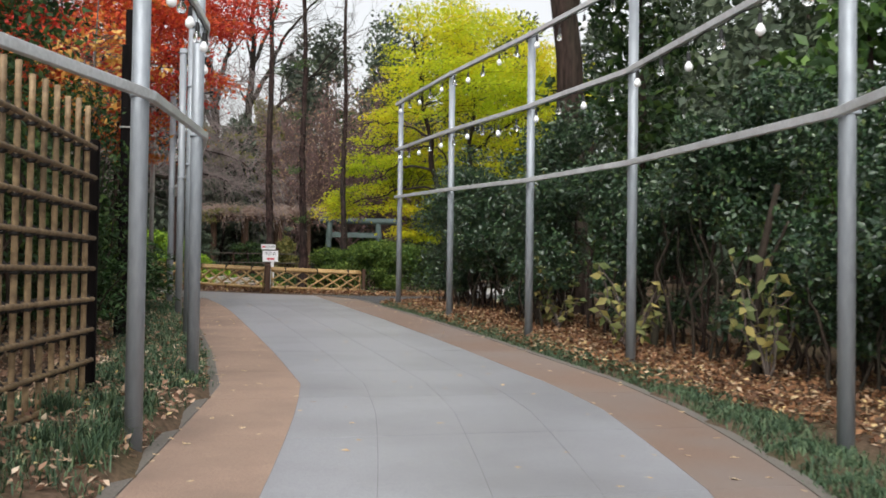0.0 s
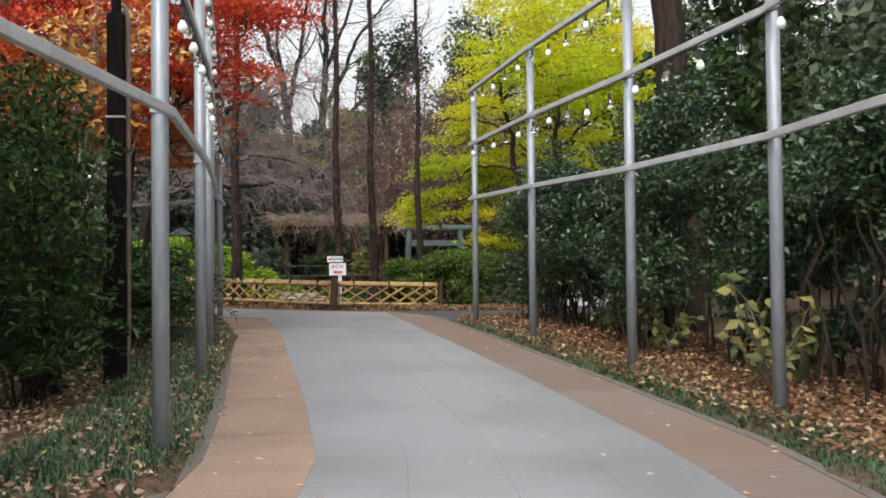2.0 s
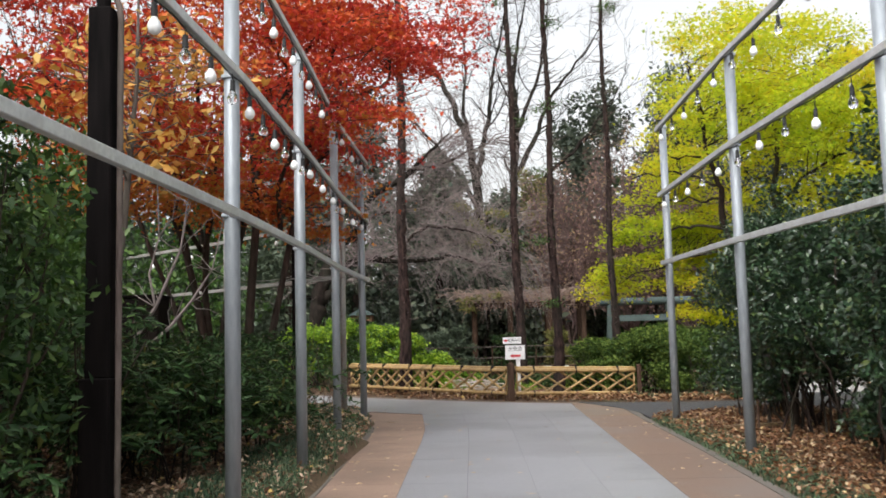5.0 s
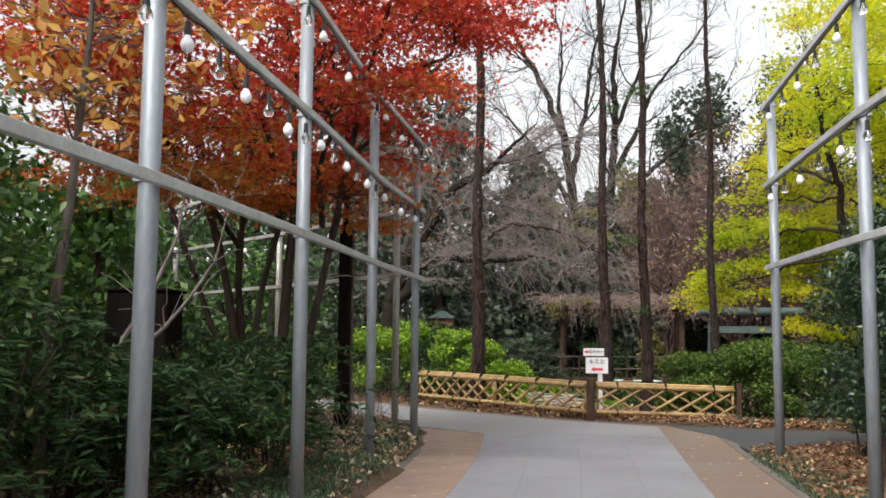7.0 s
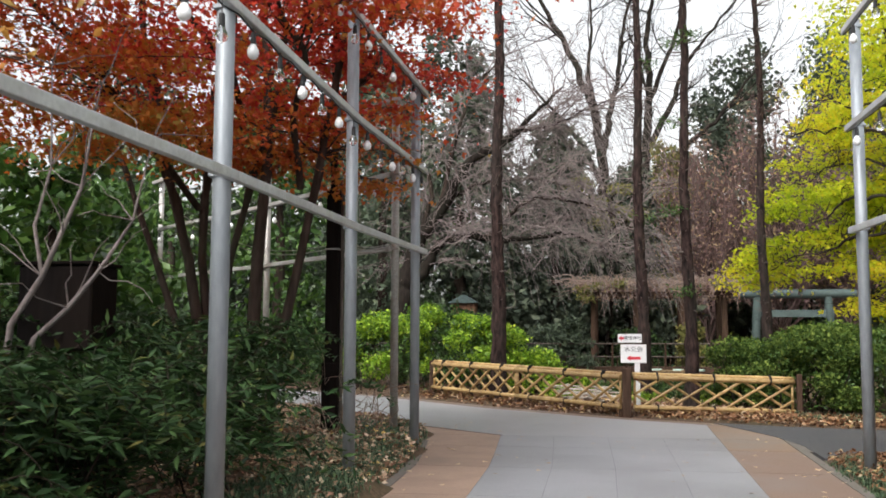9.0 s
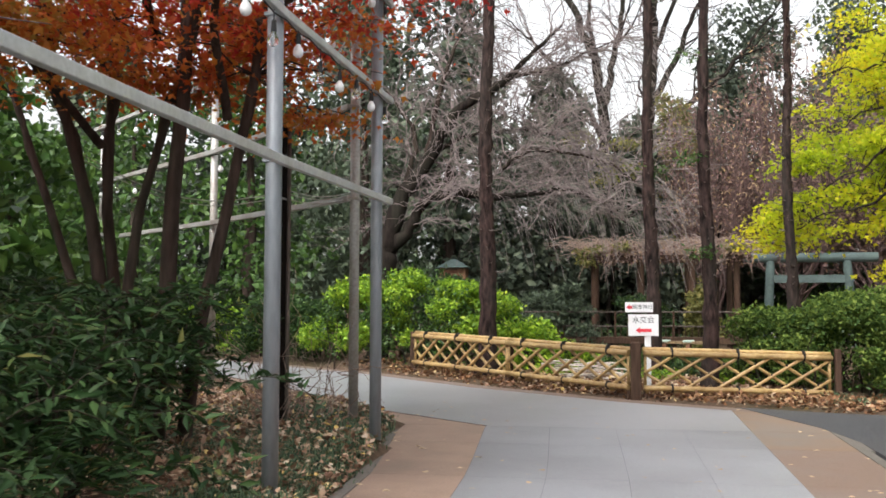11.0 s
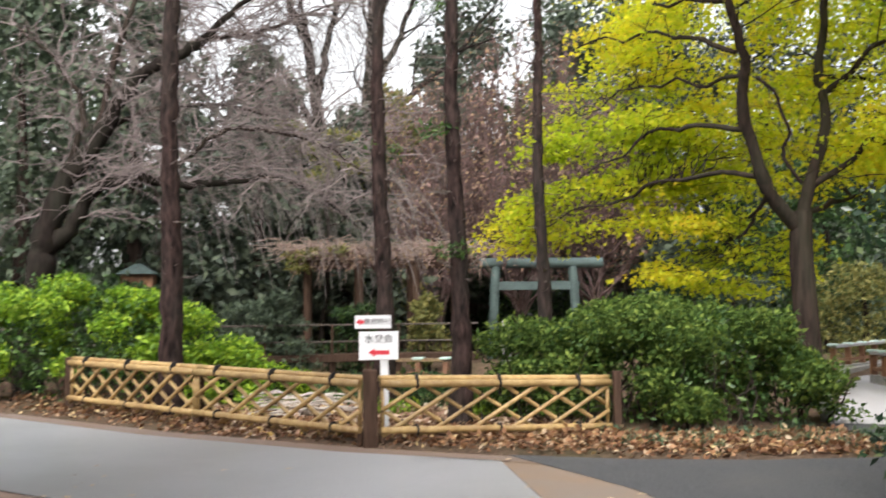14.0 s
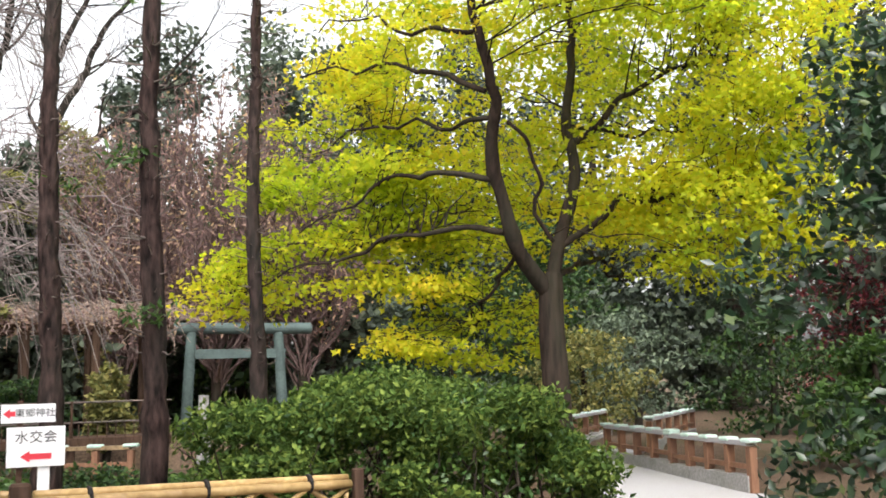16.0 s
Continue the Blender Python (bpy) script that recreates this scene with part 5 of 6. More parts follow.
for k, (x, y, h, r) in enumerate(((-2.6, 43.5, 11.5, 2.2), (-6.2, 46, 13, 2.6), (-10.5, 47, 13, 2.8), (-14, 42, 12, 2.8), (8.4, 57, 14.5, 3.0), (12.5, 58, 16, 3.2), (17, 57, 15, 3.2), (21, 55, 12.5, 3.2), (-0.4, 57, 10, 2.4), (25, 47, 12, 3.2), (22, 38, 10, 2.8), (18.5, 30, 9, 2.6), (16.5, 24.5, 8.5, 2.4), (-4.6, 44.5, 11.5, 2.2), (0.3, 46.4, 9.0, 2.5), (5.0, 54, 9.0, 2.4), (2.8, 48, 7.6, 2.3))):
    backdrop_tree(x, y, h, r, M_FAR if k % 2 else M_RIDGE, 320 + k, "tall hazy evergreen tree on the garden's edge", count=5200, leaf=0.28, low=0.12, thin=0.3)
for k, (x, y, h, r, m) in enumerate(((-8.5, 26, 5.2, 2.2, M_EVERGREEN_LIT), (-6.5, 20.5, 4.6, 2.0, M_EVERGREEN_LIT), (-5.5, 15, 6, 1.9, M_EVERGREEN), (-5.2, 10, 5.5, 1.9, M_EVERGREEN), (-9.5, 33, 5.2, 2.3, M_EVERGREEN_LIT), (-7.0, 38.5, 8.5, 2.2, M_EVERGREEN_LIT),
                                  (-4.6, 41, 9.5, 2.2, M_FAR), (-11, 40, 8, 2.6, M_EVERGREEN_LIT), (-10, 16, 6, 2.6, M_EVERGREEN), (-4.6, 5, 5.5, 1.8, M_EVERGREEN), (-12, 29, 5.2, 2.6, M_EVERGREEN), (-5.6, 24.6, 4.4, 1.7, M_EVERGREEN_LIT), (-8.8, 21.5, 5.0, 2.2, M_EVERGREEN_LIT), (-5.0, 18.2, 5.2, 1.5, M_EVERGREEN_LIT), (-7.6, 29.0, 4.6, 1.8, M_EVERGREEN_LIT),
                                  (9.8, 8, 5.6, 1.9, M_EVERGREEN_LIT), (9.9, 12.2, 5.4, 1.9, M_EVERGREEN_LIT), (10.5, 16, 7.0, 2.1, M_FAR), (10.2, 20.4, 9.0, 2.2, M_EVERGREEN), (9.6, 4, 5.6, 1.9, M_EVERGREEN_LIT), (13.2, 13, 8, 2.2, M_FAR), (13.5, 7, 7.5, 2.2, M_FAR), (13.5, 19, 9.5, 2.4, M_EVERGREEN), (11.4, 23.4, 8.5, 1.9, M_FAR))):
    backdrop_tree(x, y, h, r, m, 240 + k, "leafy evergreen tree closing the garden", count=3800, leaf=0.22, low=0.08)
def twiggy_tree(x, y, h, r, seed):
    """A rounded tree of fine upright russet twigs with few leaves left."""
    rng = np.random.default_rng(seed)
    tr = tree("russet_tree", "rounded tree of fine russet twigs beyond the arbour", "tree", "russet trees")
    z = level(y)
    v, f = tubes([[(x, y, z - 0.1, 0.16), (x, y, z + h * 0.2, 0.12), (x + 0.1, y, z + h * 0.6, 0.05)]], 9)
    part_np("trunk", v, f, M_BARK, tr, smooth=True)
    main, fine, pts = [], [], []
    for _ in range(46):
        a, q = rng.uniform(0, 2 * np.pi), math.sqrt(rng.uniform(0, 1))
        top = z + h * (0.98 - 0.42 * q * q) * rng.uniform(0.7, 1.0)
        b = np.array([x, y, z + h * rng.uniform(0.08, 0.35)])
        e = np.array([x + r * q * math.cos(a), y + r * q * math.sin(a), top])
        main.append(bend(b, e, rng, 0.045, 0.012, 8, -0.06, 0.03))
        for i in range(2, 8):
            for _ in range(6):
                d = unit(e - b + rng.normal(size=3) * 1.7 * np.array([1, 1, 0.5]) + np.array([0, 0, 0.6])) * rng.uniform(0.5, 1.5)
                fine.append(bend(main[-1][i, :3], main[-1][i, :3] + d, rng, 0.012, 0.005, 4, -0.05, 0.04))
                pts.append(fine[-1][2:, :3] + rng.normal(size=(2, 3)) * 0.06)
    v, f = tubes(main, 5)
    tagged(part_np("branch", v, f, M_TWIG_RUSSET, tr, smooth=True), kind="stuff")
    v, f = tubes(fine, 3)
    tagged(part_np("twig", v, f, M_TWIG_RUSSET, tr), kind="stuff")
    p = np.concatenate(pts)
    p = np.concatenate([p + rng.normal(size=p.shape) * s for s in (0, 0.15)])
    v, f = leaf_cloud(p, 0.15, rng, 0.35, 0.2)
    tagged(part_np("dry_needles", v, f, M_RUSSET, tr), kind="stuff")


for k, (x, y, h, r) in enumerate(((7.9, 47, 10.4, 2.7), (5.7, 48, 9.6, 2.0), (10.4, 47.5, 9.8, 2.2))):
    twiggy_tree(x, y, h, r, 290 + k)
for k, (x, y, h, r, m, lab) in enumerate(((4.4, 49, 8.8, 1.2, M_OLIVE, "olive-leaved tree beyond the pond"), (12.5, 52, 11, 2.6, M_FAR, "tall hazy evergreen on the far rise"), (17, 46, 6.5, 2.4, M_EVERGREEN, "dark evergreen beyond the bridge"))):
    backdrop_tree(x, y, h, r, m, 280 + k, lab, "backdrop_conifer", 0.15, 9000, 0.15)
for k, (x, y, h, r, m, lab) in enumerate(((14.5, 39.5, 2.4, 1.6, M_OLIVE, "olive shrub on the pond bank"), (17, 41, 3.0, 1.8, M_FAR, "green shrub on the pond bank"), (12.2, 41.5, 2.4, 1.5, M_FAR, "green shrub on the pond bank"), (20.6, 37.6, 4.8, 1.7, M_WINE, "wine-red maple beyond the bridge"), (16.8, 36, 2.6, 1.5, M_EVERGREEN, "dark shrub beyond the bridge"), (13.8, 30.5, 1.9, 1.1, M_EVERGREEN_LIT, "green shrub beside the bridge"),
                                     (1.2, 39.5, 1.8, 1.1, M_FAR, "grey-green shrub on the pond bank"), (4.6, 41.2, 1.8, 0.5, M_OLIVE, "light green shrub on the pond bank"), (-1.5, 37, 2.0, 1.2, M_EVERGREEN, "dark shrub on the pond bank"), (10.8, 40.5, 2.6, 1.4, M_EVERGREEN, "dark shrub on the pond bank"))):
    backdrop_tree(x, y, h, r, m, 300 + k, lab, "bank_shrub", 0.12, 3500, 0.1, group="bank shrubs")


def bare_tree(name, label, x, y, starts, levels, seed, material, split=3, spread=0.75, up=0.15, twig=None, taper=0.68):
    rng = np.random.default_rng(seed)
    tr = tree(name, label, "tree", "bare trees")
    lines, tips = [], []
    trunk, limbs = starts
    v, f = tubes([trunk], 10)
    part_np("trunk", v, f, material, tr, smooth=True)
    for p, d, ln, r in limbs:
        lines = []
        grow(rng, p, d, ln, r, levels, lines, tips, split, spread, up, taper)
        v, f = tubes(lines, 5)
        tagged(part_np("branch_spray", v, f, twig or material, tr, smooth=True), kind="stuff")
    return tr, tips


def weeping_cherry():
    """A gnarled leaning stem, two long limbs, a tangle of grey twigs above and silver trailing ones below."""
    rng = np.random.default_rng(402)
    tr = tree("weeping_cherry", "leaning bare weeping cherry with grey trailing twigs", "tree", "bare trees")
    trunk = [(-2.95, 36, 0.4, 0.33), (-2.83, 36, 2.03, 0.28), (-2.75, 36, 2.92, 0.25), (-2.68, 36, 3.48, 0.22), (-2.35, 36, 4.49, 0.17), (-1.62, 36, 5.5, 0.145), (-1.1, 35.9, 6.39, 0.125), (-0.48, 35.9, 6.78, 0.105), (-0.02, 35.8, 6.97, 0.085), (0.54, 35.7, 7.5, 0.06), (1.33, 35.6, 8.19, 0.025)]
    limbs = [[(-2.71, 36, 3.26, 0.17), (-2.17, 36, 3.7, 0.14), (-1.86, 36, 4.43, 0.12), (-1.13, 35.8, 4.59, 0.1), (-0.45, 35.7, 4.44, 0.08), (0.46, 35.5, 4.43, 0.06), (1.34, 35.3, 4.54, 0.042), (2.31, 35.1, 4.13, 0.025), (2.93, 35.0, 3.43, 0.01)],
             [(-0.48, 35.9, 6.78, 0.07), (0.16, 36.2, 7.25, 0.05), (1.05, 36.4, 7.4, 0.035), (2.08, 36.6, 7.91, 0.02), (2.9, 36.8, 8.32, 0.01)],
             [(-0.6, 35.7, 4.5, 0.055), (-0.21, 35.6, 4.87, 0.05), (0.57, 35.4, 5.43, 0.04), (1.56, 35.2, 5.28, 0.03), (2.41, 35.1, 4.98, 0.02), (3.1, 35.0, 4.43, 0.01)],
             [(-2.35, 36, 4.49, 0.08), (-2.01, 36.2, 5.89, 0.06), (-2.62, 36.3, 6.84, 0.04), (-3.34, 36.4, 7.46, 0.015)],
             [(-1.85, 36, 5.17, 0.07), (-1.46, 36.3, 7.29, 0.05), (-1.02, 36.4, 8.48, 0.03), (-0.1, 36.4, 9.41, 0.012)],
             [(-1.6, 36, 5.5, 0.06), (-0.9, 36.6, 6.0, 0.045), (0.1, 37.0, 6.2, 0.03), (1.2, 37.2, 6.0, 0.012)]]
    smooth = []
    for k, ln in enumerate([trunk] + limbs):
        a = np.asarray(ln, float)
        q = np.stack([np.interp(np.linspace(0, len(a) - 1, 5 * len(a)), np.arange(len(a)), a[:, c]) for c in range(4)], 1)
        for _ in range(2):
            q[1:-1] = (q[:-2] + 2 * q[1:-1] + q[2:]) / 4
        q[:, 3] *= 1 + 0.1 * rng.normal(size=len(q))
        q[2:-1, :3] += rng.normal(size=(len(q) - 3, 3)) * 0.018
        v, f = tubes([q], 10)
        part_np("trunk" if k == 0 else "limb", v, f, M_BARK_DARK if k < 2 else M_BARK, tr, smooth=True)
        smooth.append(q)
    anchors = np.concatenate([smooth[0][22:]] + [q[4:] for q in smooth[1:]])
    tangle, fine = [], []
    for _ in range(230):
        b = anchors[rng.integers(len(anchors)), :3]
        d = unit(rng.normal(size=3) * np.array([1.0, 0.7, 0.6]) + np.array([0.15, 0, 0.25]))
        e = b + d * rng.uniform(0.8, 2.2)
        ln = bend(b, e, rng, 0.016, 0.007, 8, 0.14, 0.05)
        tangle.append(ln)
        for i in range(2, 8):
            for _ in range(2):
                d2 = unit(d + rng.normal(size=3) * np.array([0.9, 0.9, 0.8]))
                c = bend(ln[i, :3], ln[i, :3] + d2 * rng.uniform(0.3, 0.95), rng, 0.0075, 0.004, 5, 0.1, 0.06)
                fine.append(c)
    v, f = tubes(tangle, 5)
    tagged(part_np("branch_spray", v, f, M_TWIG_PALE, tr, smooth=True), kind="stuff")
    v, f = tubes(fine, 3)
    tagged(part_np("twig", v, f, M_TWIG_PALE, tr, smooth=True), kind="stuff")
    weep = []
    low = np.concatenate([smooth[1][22:], smooth[3][6:], smooth[2][10:], smooth[6][8:]])
    for _ in range(260):
        p = low[rng.integers(len(low)), :3]
        reach = rng.uniform(0.3, 1.5)
        drop = min(rng.uniform(0.4, 2.0), p[2] - 2.3)
        q1, q2 = p + np.array([reach * 0.8, rng.normal() * 0.3, 0.25]), p + np.array([reach + rng.uniform(0, 0.3), rng.normal() * 0.4, -drop])
        f = np.linspace(0, 1, 9)[:, None]
        c = p * (1 - f) ** 2 + 2 * q1 * f * (1 - f) + q2 * f ** 2
        c[1:] += rng.normal(size=(8, 3)) * 0.015
        weep.append(np.concatenate([c, 0.009 * (1 - 0.6 * f)], 1))
        if rng.uniform() < 0.6:
            m = c[rng.integers(3, 7)]
            weep.append(bend(m, m + np.array([rng.uniform(0.1, 0.5), rng.normal() * 0.2, -rng.uniform(0.3, 1.0)]), rng, 0.006, 0.003, 6, 0.1, 0.03))
    v, f = tubes(weep, 4)
    tagged(part_np("trailing_twig", v, f, M_TWIG, tr, smooth=True), kind="stuff")


weeping_cherry()


def bare_tree(label, limbs, seed, side=7, reach=2.2):
    """A leafless tree: its main limbs as polylines, the first rising from the trunk, with branches and twigs along them."""
    rng = np.random.default_rng(seed)
    tr = tree("bare_tree", label, "tree", "bare trees")
    x, y, z, r = limbs[0][0]
    v, f = tubes([[(x + 0.1, y, level(y) - 0.1, r * 1.5), (x + 0.05, y, z * 0.5, r * 1.15), (x, y, z + 0.1, r)]], 10)
    part_np("trunk", v, f, M_BARK_DARK, tr, smooth=True)
    twigs = []
    for ln in limbs:
        a = np.asarray(ln, float)
        q = np.stack([np.interp(np.linspace(0, len(a) - 1, 5 * len(a)), np.arange(len(a)), a[:, c]) for c in range(4)], 1)
        for _ in range(2):
            q[1:-1] = (q[:-2] + 2 * q[1:-1] + q[2:]) / 4
        q[1:-1, :3] += rng.normal(size=(len(q) - 2, 3)) * 0.03
        v, f = tubes([q], 8)
        part_np("limb", v, f, M_BARK_DARK, tr, smooth=True)
        for _ in range(side):
            i = rng.integers(len(q) // 3, len(q) - 1)
            along = unit(q[i + 1, :3] - q[i - 1, :3])
            d = unit(along + rng.normal(size=3) * np.array([0.75, 0.6, 0.45]))
            grow(rng, q[i, :3], d, reach * rng.uniform(0.6, 1.2), max(0.022, q[i, 3] * 0.45), 3, twigs, [], 3, 0.65, 0.1, 0.62, 5, 0.1)
        grow(rng, q[-1, :3], unit(q[-1, :3] - q[-4, :3]), reach, q[-1, 3], 3, twigs, [], 3, 0.6, 0.1, 0.62, 5, 0.1)
    v, f = tubes(twigs, 4)
    tagged(part_np("twig", v, f, M_BARK_DARK, tr, smooth=True), kind="stuff")
    return tr


bare_tree("tall bare deciduous tree with steep forking stems", [
    [(2.05, 50, 7.1, 0.22), (1.99, 50, 9.15, 0.19), (1.73, 50, 10.82, 0.16), (0.86, 50.2, 13.17, 0.12), (-0.32, 50.4, 15.44, 0.08), (-1.13, 50.5, 17.25, 0.04)],
    [(1.99, 50, 9.15, 0.14), (2.23, 50, 10.64, 0.12), (2.65, 49.8, 12.2, 0.09), (2.76, 49.6, 13.65, 0.07), (3.28, 49.4, 15.89, 0.04)],
    [(1.82, 50, 10.42, 0.1), (1.45, 49.6, 12.54, 0.07), (1.7, 49.4, 14.57, 0.045), (1.27, 49.2, 16.63, 0.02)],
    [(2.03, 50, 8.0, 0.12), (0.95, 50.2, 10.1, 0.08), (-0.45, 50.6, 11.8, 0.05), (-1.66, 51, 13.0, 0.02)]], 410)
bare_tree("broad bare deciduous tree with spreading dark limbs", [
    [(3.71, 51, 5.83, 0.24), (3.59, 51, 8.14, 0.2), (3.66, 51, 10.0, 0.17), (3.88, 51, 11.88, 0.14), (3.73, 51.2, 14.33, 0.1), (4.24, 51.4, 16.81, 0.05)],
    [(3.66, 51, 9.4, 0.14), (4.71, 51, 11.5, 0.1), (5.41, 50.8, 13.19, 0.07), (7.12, 50.6, 15.18, 0.03)],
    [(3.6, 51, 8.0, 0.13), (5.24, 51, 9.73, 0.1), (6.62, 51.2, 10.9, 0.07), (8.03, 51.4, 12.78, 0.03)],
    [(3.87, 51, 11.64, 0.1), (4.88, 51.3, 14.07, 0.07), (5.41, 51.5, 16.78, 0.03)]], 411)


def pale_sapling():
    """Thin leaning pale stems in front of the dark box."""
    sa = tree("pale_sapling", "bare sapling with thin leaning pale grey stems", "tree", "bare trees")
    rng = np.random.default_rng(414)
    base = (-2.1, 18.1, gz1(-2.1, 18.1) - 0.05, 0.035)
    for ln in ([base, (-1.85, 18, 1.9, 0.026), (-1.61, 18, 2.26, 0.023), (-1.46, 18, 2.6, 0.019), (-1.31, 18, 2.94, 0.014), (-1.23, 18, 3.5, 0.006)],
               [base, (-1.78, 18.2, 1.79, 0.024), (-1.5, 18.2, 2.03, 0.021), (-1.26, 18.2, 2.31, 0.017), (-0.99, 18.2, 2.7, 0.011), (-0.85, 18.2, 3.3, 0.005)],
               [(-1.61, 18, 2.26, 0.018), (-1.69, 18, 2.65, 0.014), (-1.57, 18, 3.1, 0.01), (-1.6, 18, 3.9, 0.005)]):
        v, f = tubes([ln], 7)
        part_np("stem", v, f, M_TWIG, sa, smooth=True)
        twigs = [bend(p[:3], np.asarray(p[:3]) + unit(rng.normal(size=3) + np.array([0, 0, 0.8])) * rng.uniform(0.3, 0.8), rng, 0.007, 0.003, 5, 0.05, 0.04) for p in ln[2:] for _ in range(3)]
        v, f = tubes(twigs, 4)
        tagged(part_np("twig", v, f, M_TWIG, sa, smooth=True), kind="stuff")


pale_sapling()
rng_ = np.random.default_rng(413)
olive = tree("olive_tree", "thin tree with a few yellowing olive leaves", "tree", "background trees")
v, f = tubes([bend((2.2, 45.4, 0.7), (2.4, 45.2, 7.2), rng_, 0.1, 0.03, 7, 0, 0.02)] + [bend((2.3, 45.3, zz), (2.4 + rng_.normal() * 1.1, 45.2 + rng_.normal() * 0.5, zz + rng_.uniform(0.3, 1.2)), rng_, 0.03, 0.008, 6, 0.1, 0.04) for zz in np.linspace(4.6, 6.9, 22)], 6)
part_np("trunk", v, f, M_BARK_DARK, olive, smooth=True)
v, f = leaf_cloud(np.concatenate([blob(rng_, (2.4 + dx, 45.2, 6.4 + dz), (0.6, 0.5, 0.22), 420, 0.1) for dx, dz in ((0, 0), (0.7, -0.15), (-0.6, 0.3), (-1.1, 0.9), (0.3, 0.7), (-0.3, -0.4))]), 0.11, rng_)
tagged(part_np("crown", v, f, M_OLIVE, olive), kind="stuff")


# ---- small things in the beds ----
def vine_tangle(x, y, seed, n, h, label):
    rng = np.random.default_rng(seed)
    vt = thing("bare_vine", label, "vine")
    lines = []
    g = gz1(x, y)
    for _ in range(n):
        a = np.array([x + rng.normal() * 0.18, y + rng.normal() * 0.18, g])
        e = np.array([x + rng.normal() * 0.5, y + rng.normal() * 0.4, g + rng.uniform(0.3, h)])
        lines.append(bend(a, e, rng, 0.006, 0.002, 8, 0.12, 0.06))
        lines.append(bend(lines[-1][5, :3], e + rng.normal(size=3) * 0.3, rng, 0.004, 0.002, 5, 0.0, 0.06))
    v, f = tubes(lines, 4)
    tagged(part_np("stem", v, f, M_VINE, vt, smooth=True), kind="stuff")


vine_tangle(-0.95, 23.7, 701, 26, 1.4, "bare reddish vine stems tangled round a black pole")
vine_tangle(-0.55, 24.0, 702, 14, 0.9, "bare reddish twiggy shrub beside a steel post")
wires = thing("overhead_wires", "thin grey wires looped between pole and post", "wire")
for k, dz in enumerate((0.0, 0.06, 0.1)):
    v, f = tubes([bend((-1.0, 23.8, 3.05 + dz), (-0.24, 24.15, 3.1 + dz * 0.5), RNG, 0.006, 0.006, 9, -0.1, 0.0)], 5)
    part_np("wire", v, f, M_STEEL_OLD, wires, smooth=True)
for k, dz in enumerate((0.0, 0.05)):
    v, f = tubes([bend((-2.6, 22.6, 3.3 + dz), (-1.0, 23.8, 3.05 + dz), RNG, 0.006, 0.006, 9, -0.12, 0.0)], 5)
    part_np("wire", v, f, M_STEEL_OLD, wires, smooth=True)
plank = part("edging_plank", box_between(bmesh.new(), (5.35, 19.9, gz1(5.6, 19.9) + 0.05), (6.6, 20.1, gz1(6.4, 20.1) + 0.06), 0.12, 0.05), M_BAMBOO_OLD)
tagged(plank, "weathered plank lying in the leaf litter", "plank")
stake = part("garden_stake", capped_tube((5.75, 19.6, gz1(5.75, 19.6) - 0.05), (5.76, 19.6, gz1(5.75, 19.6) + 0.42), 0.018, 8), M_WOOD)
tagged(stake, "short brown wooden stake in the bed", "stake")
lamp = thing("garden_lamp", "small white globe lamp on a short pipe", "lamp")
part("pipe", capped_tube((5.55, 5.9, gz1(5.55, 5.9) - 0.05), (5.55, 5.9, 0.88), 0.025, 8), M_BLACK, lamp)
bm = bmesh.new()
bmesh.ops.create_uvsphere(bm, u_segments=16, v_segments=10, radius=0.075, matrix=pose(5.55, 5.9, 0.94))
part("globe", bm, M_FROST, lamp, "white globe", True)


# ---- pond, arbour, torii, bridges ----
bm = bmesh.new()
bm_box(bm, (6, 38, 0.42), (18.5, 7.4, 0.02))
tagged(part("pond_water", bm, M_WATER), "still dark pond water under the bridge", "water", kind="structure")


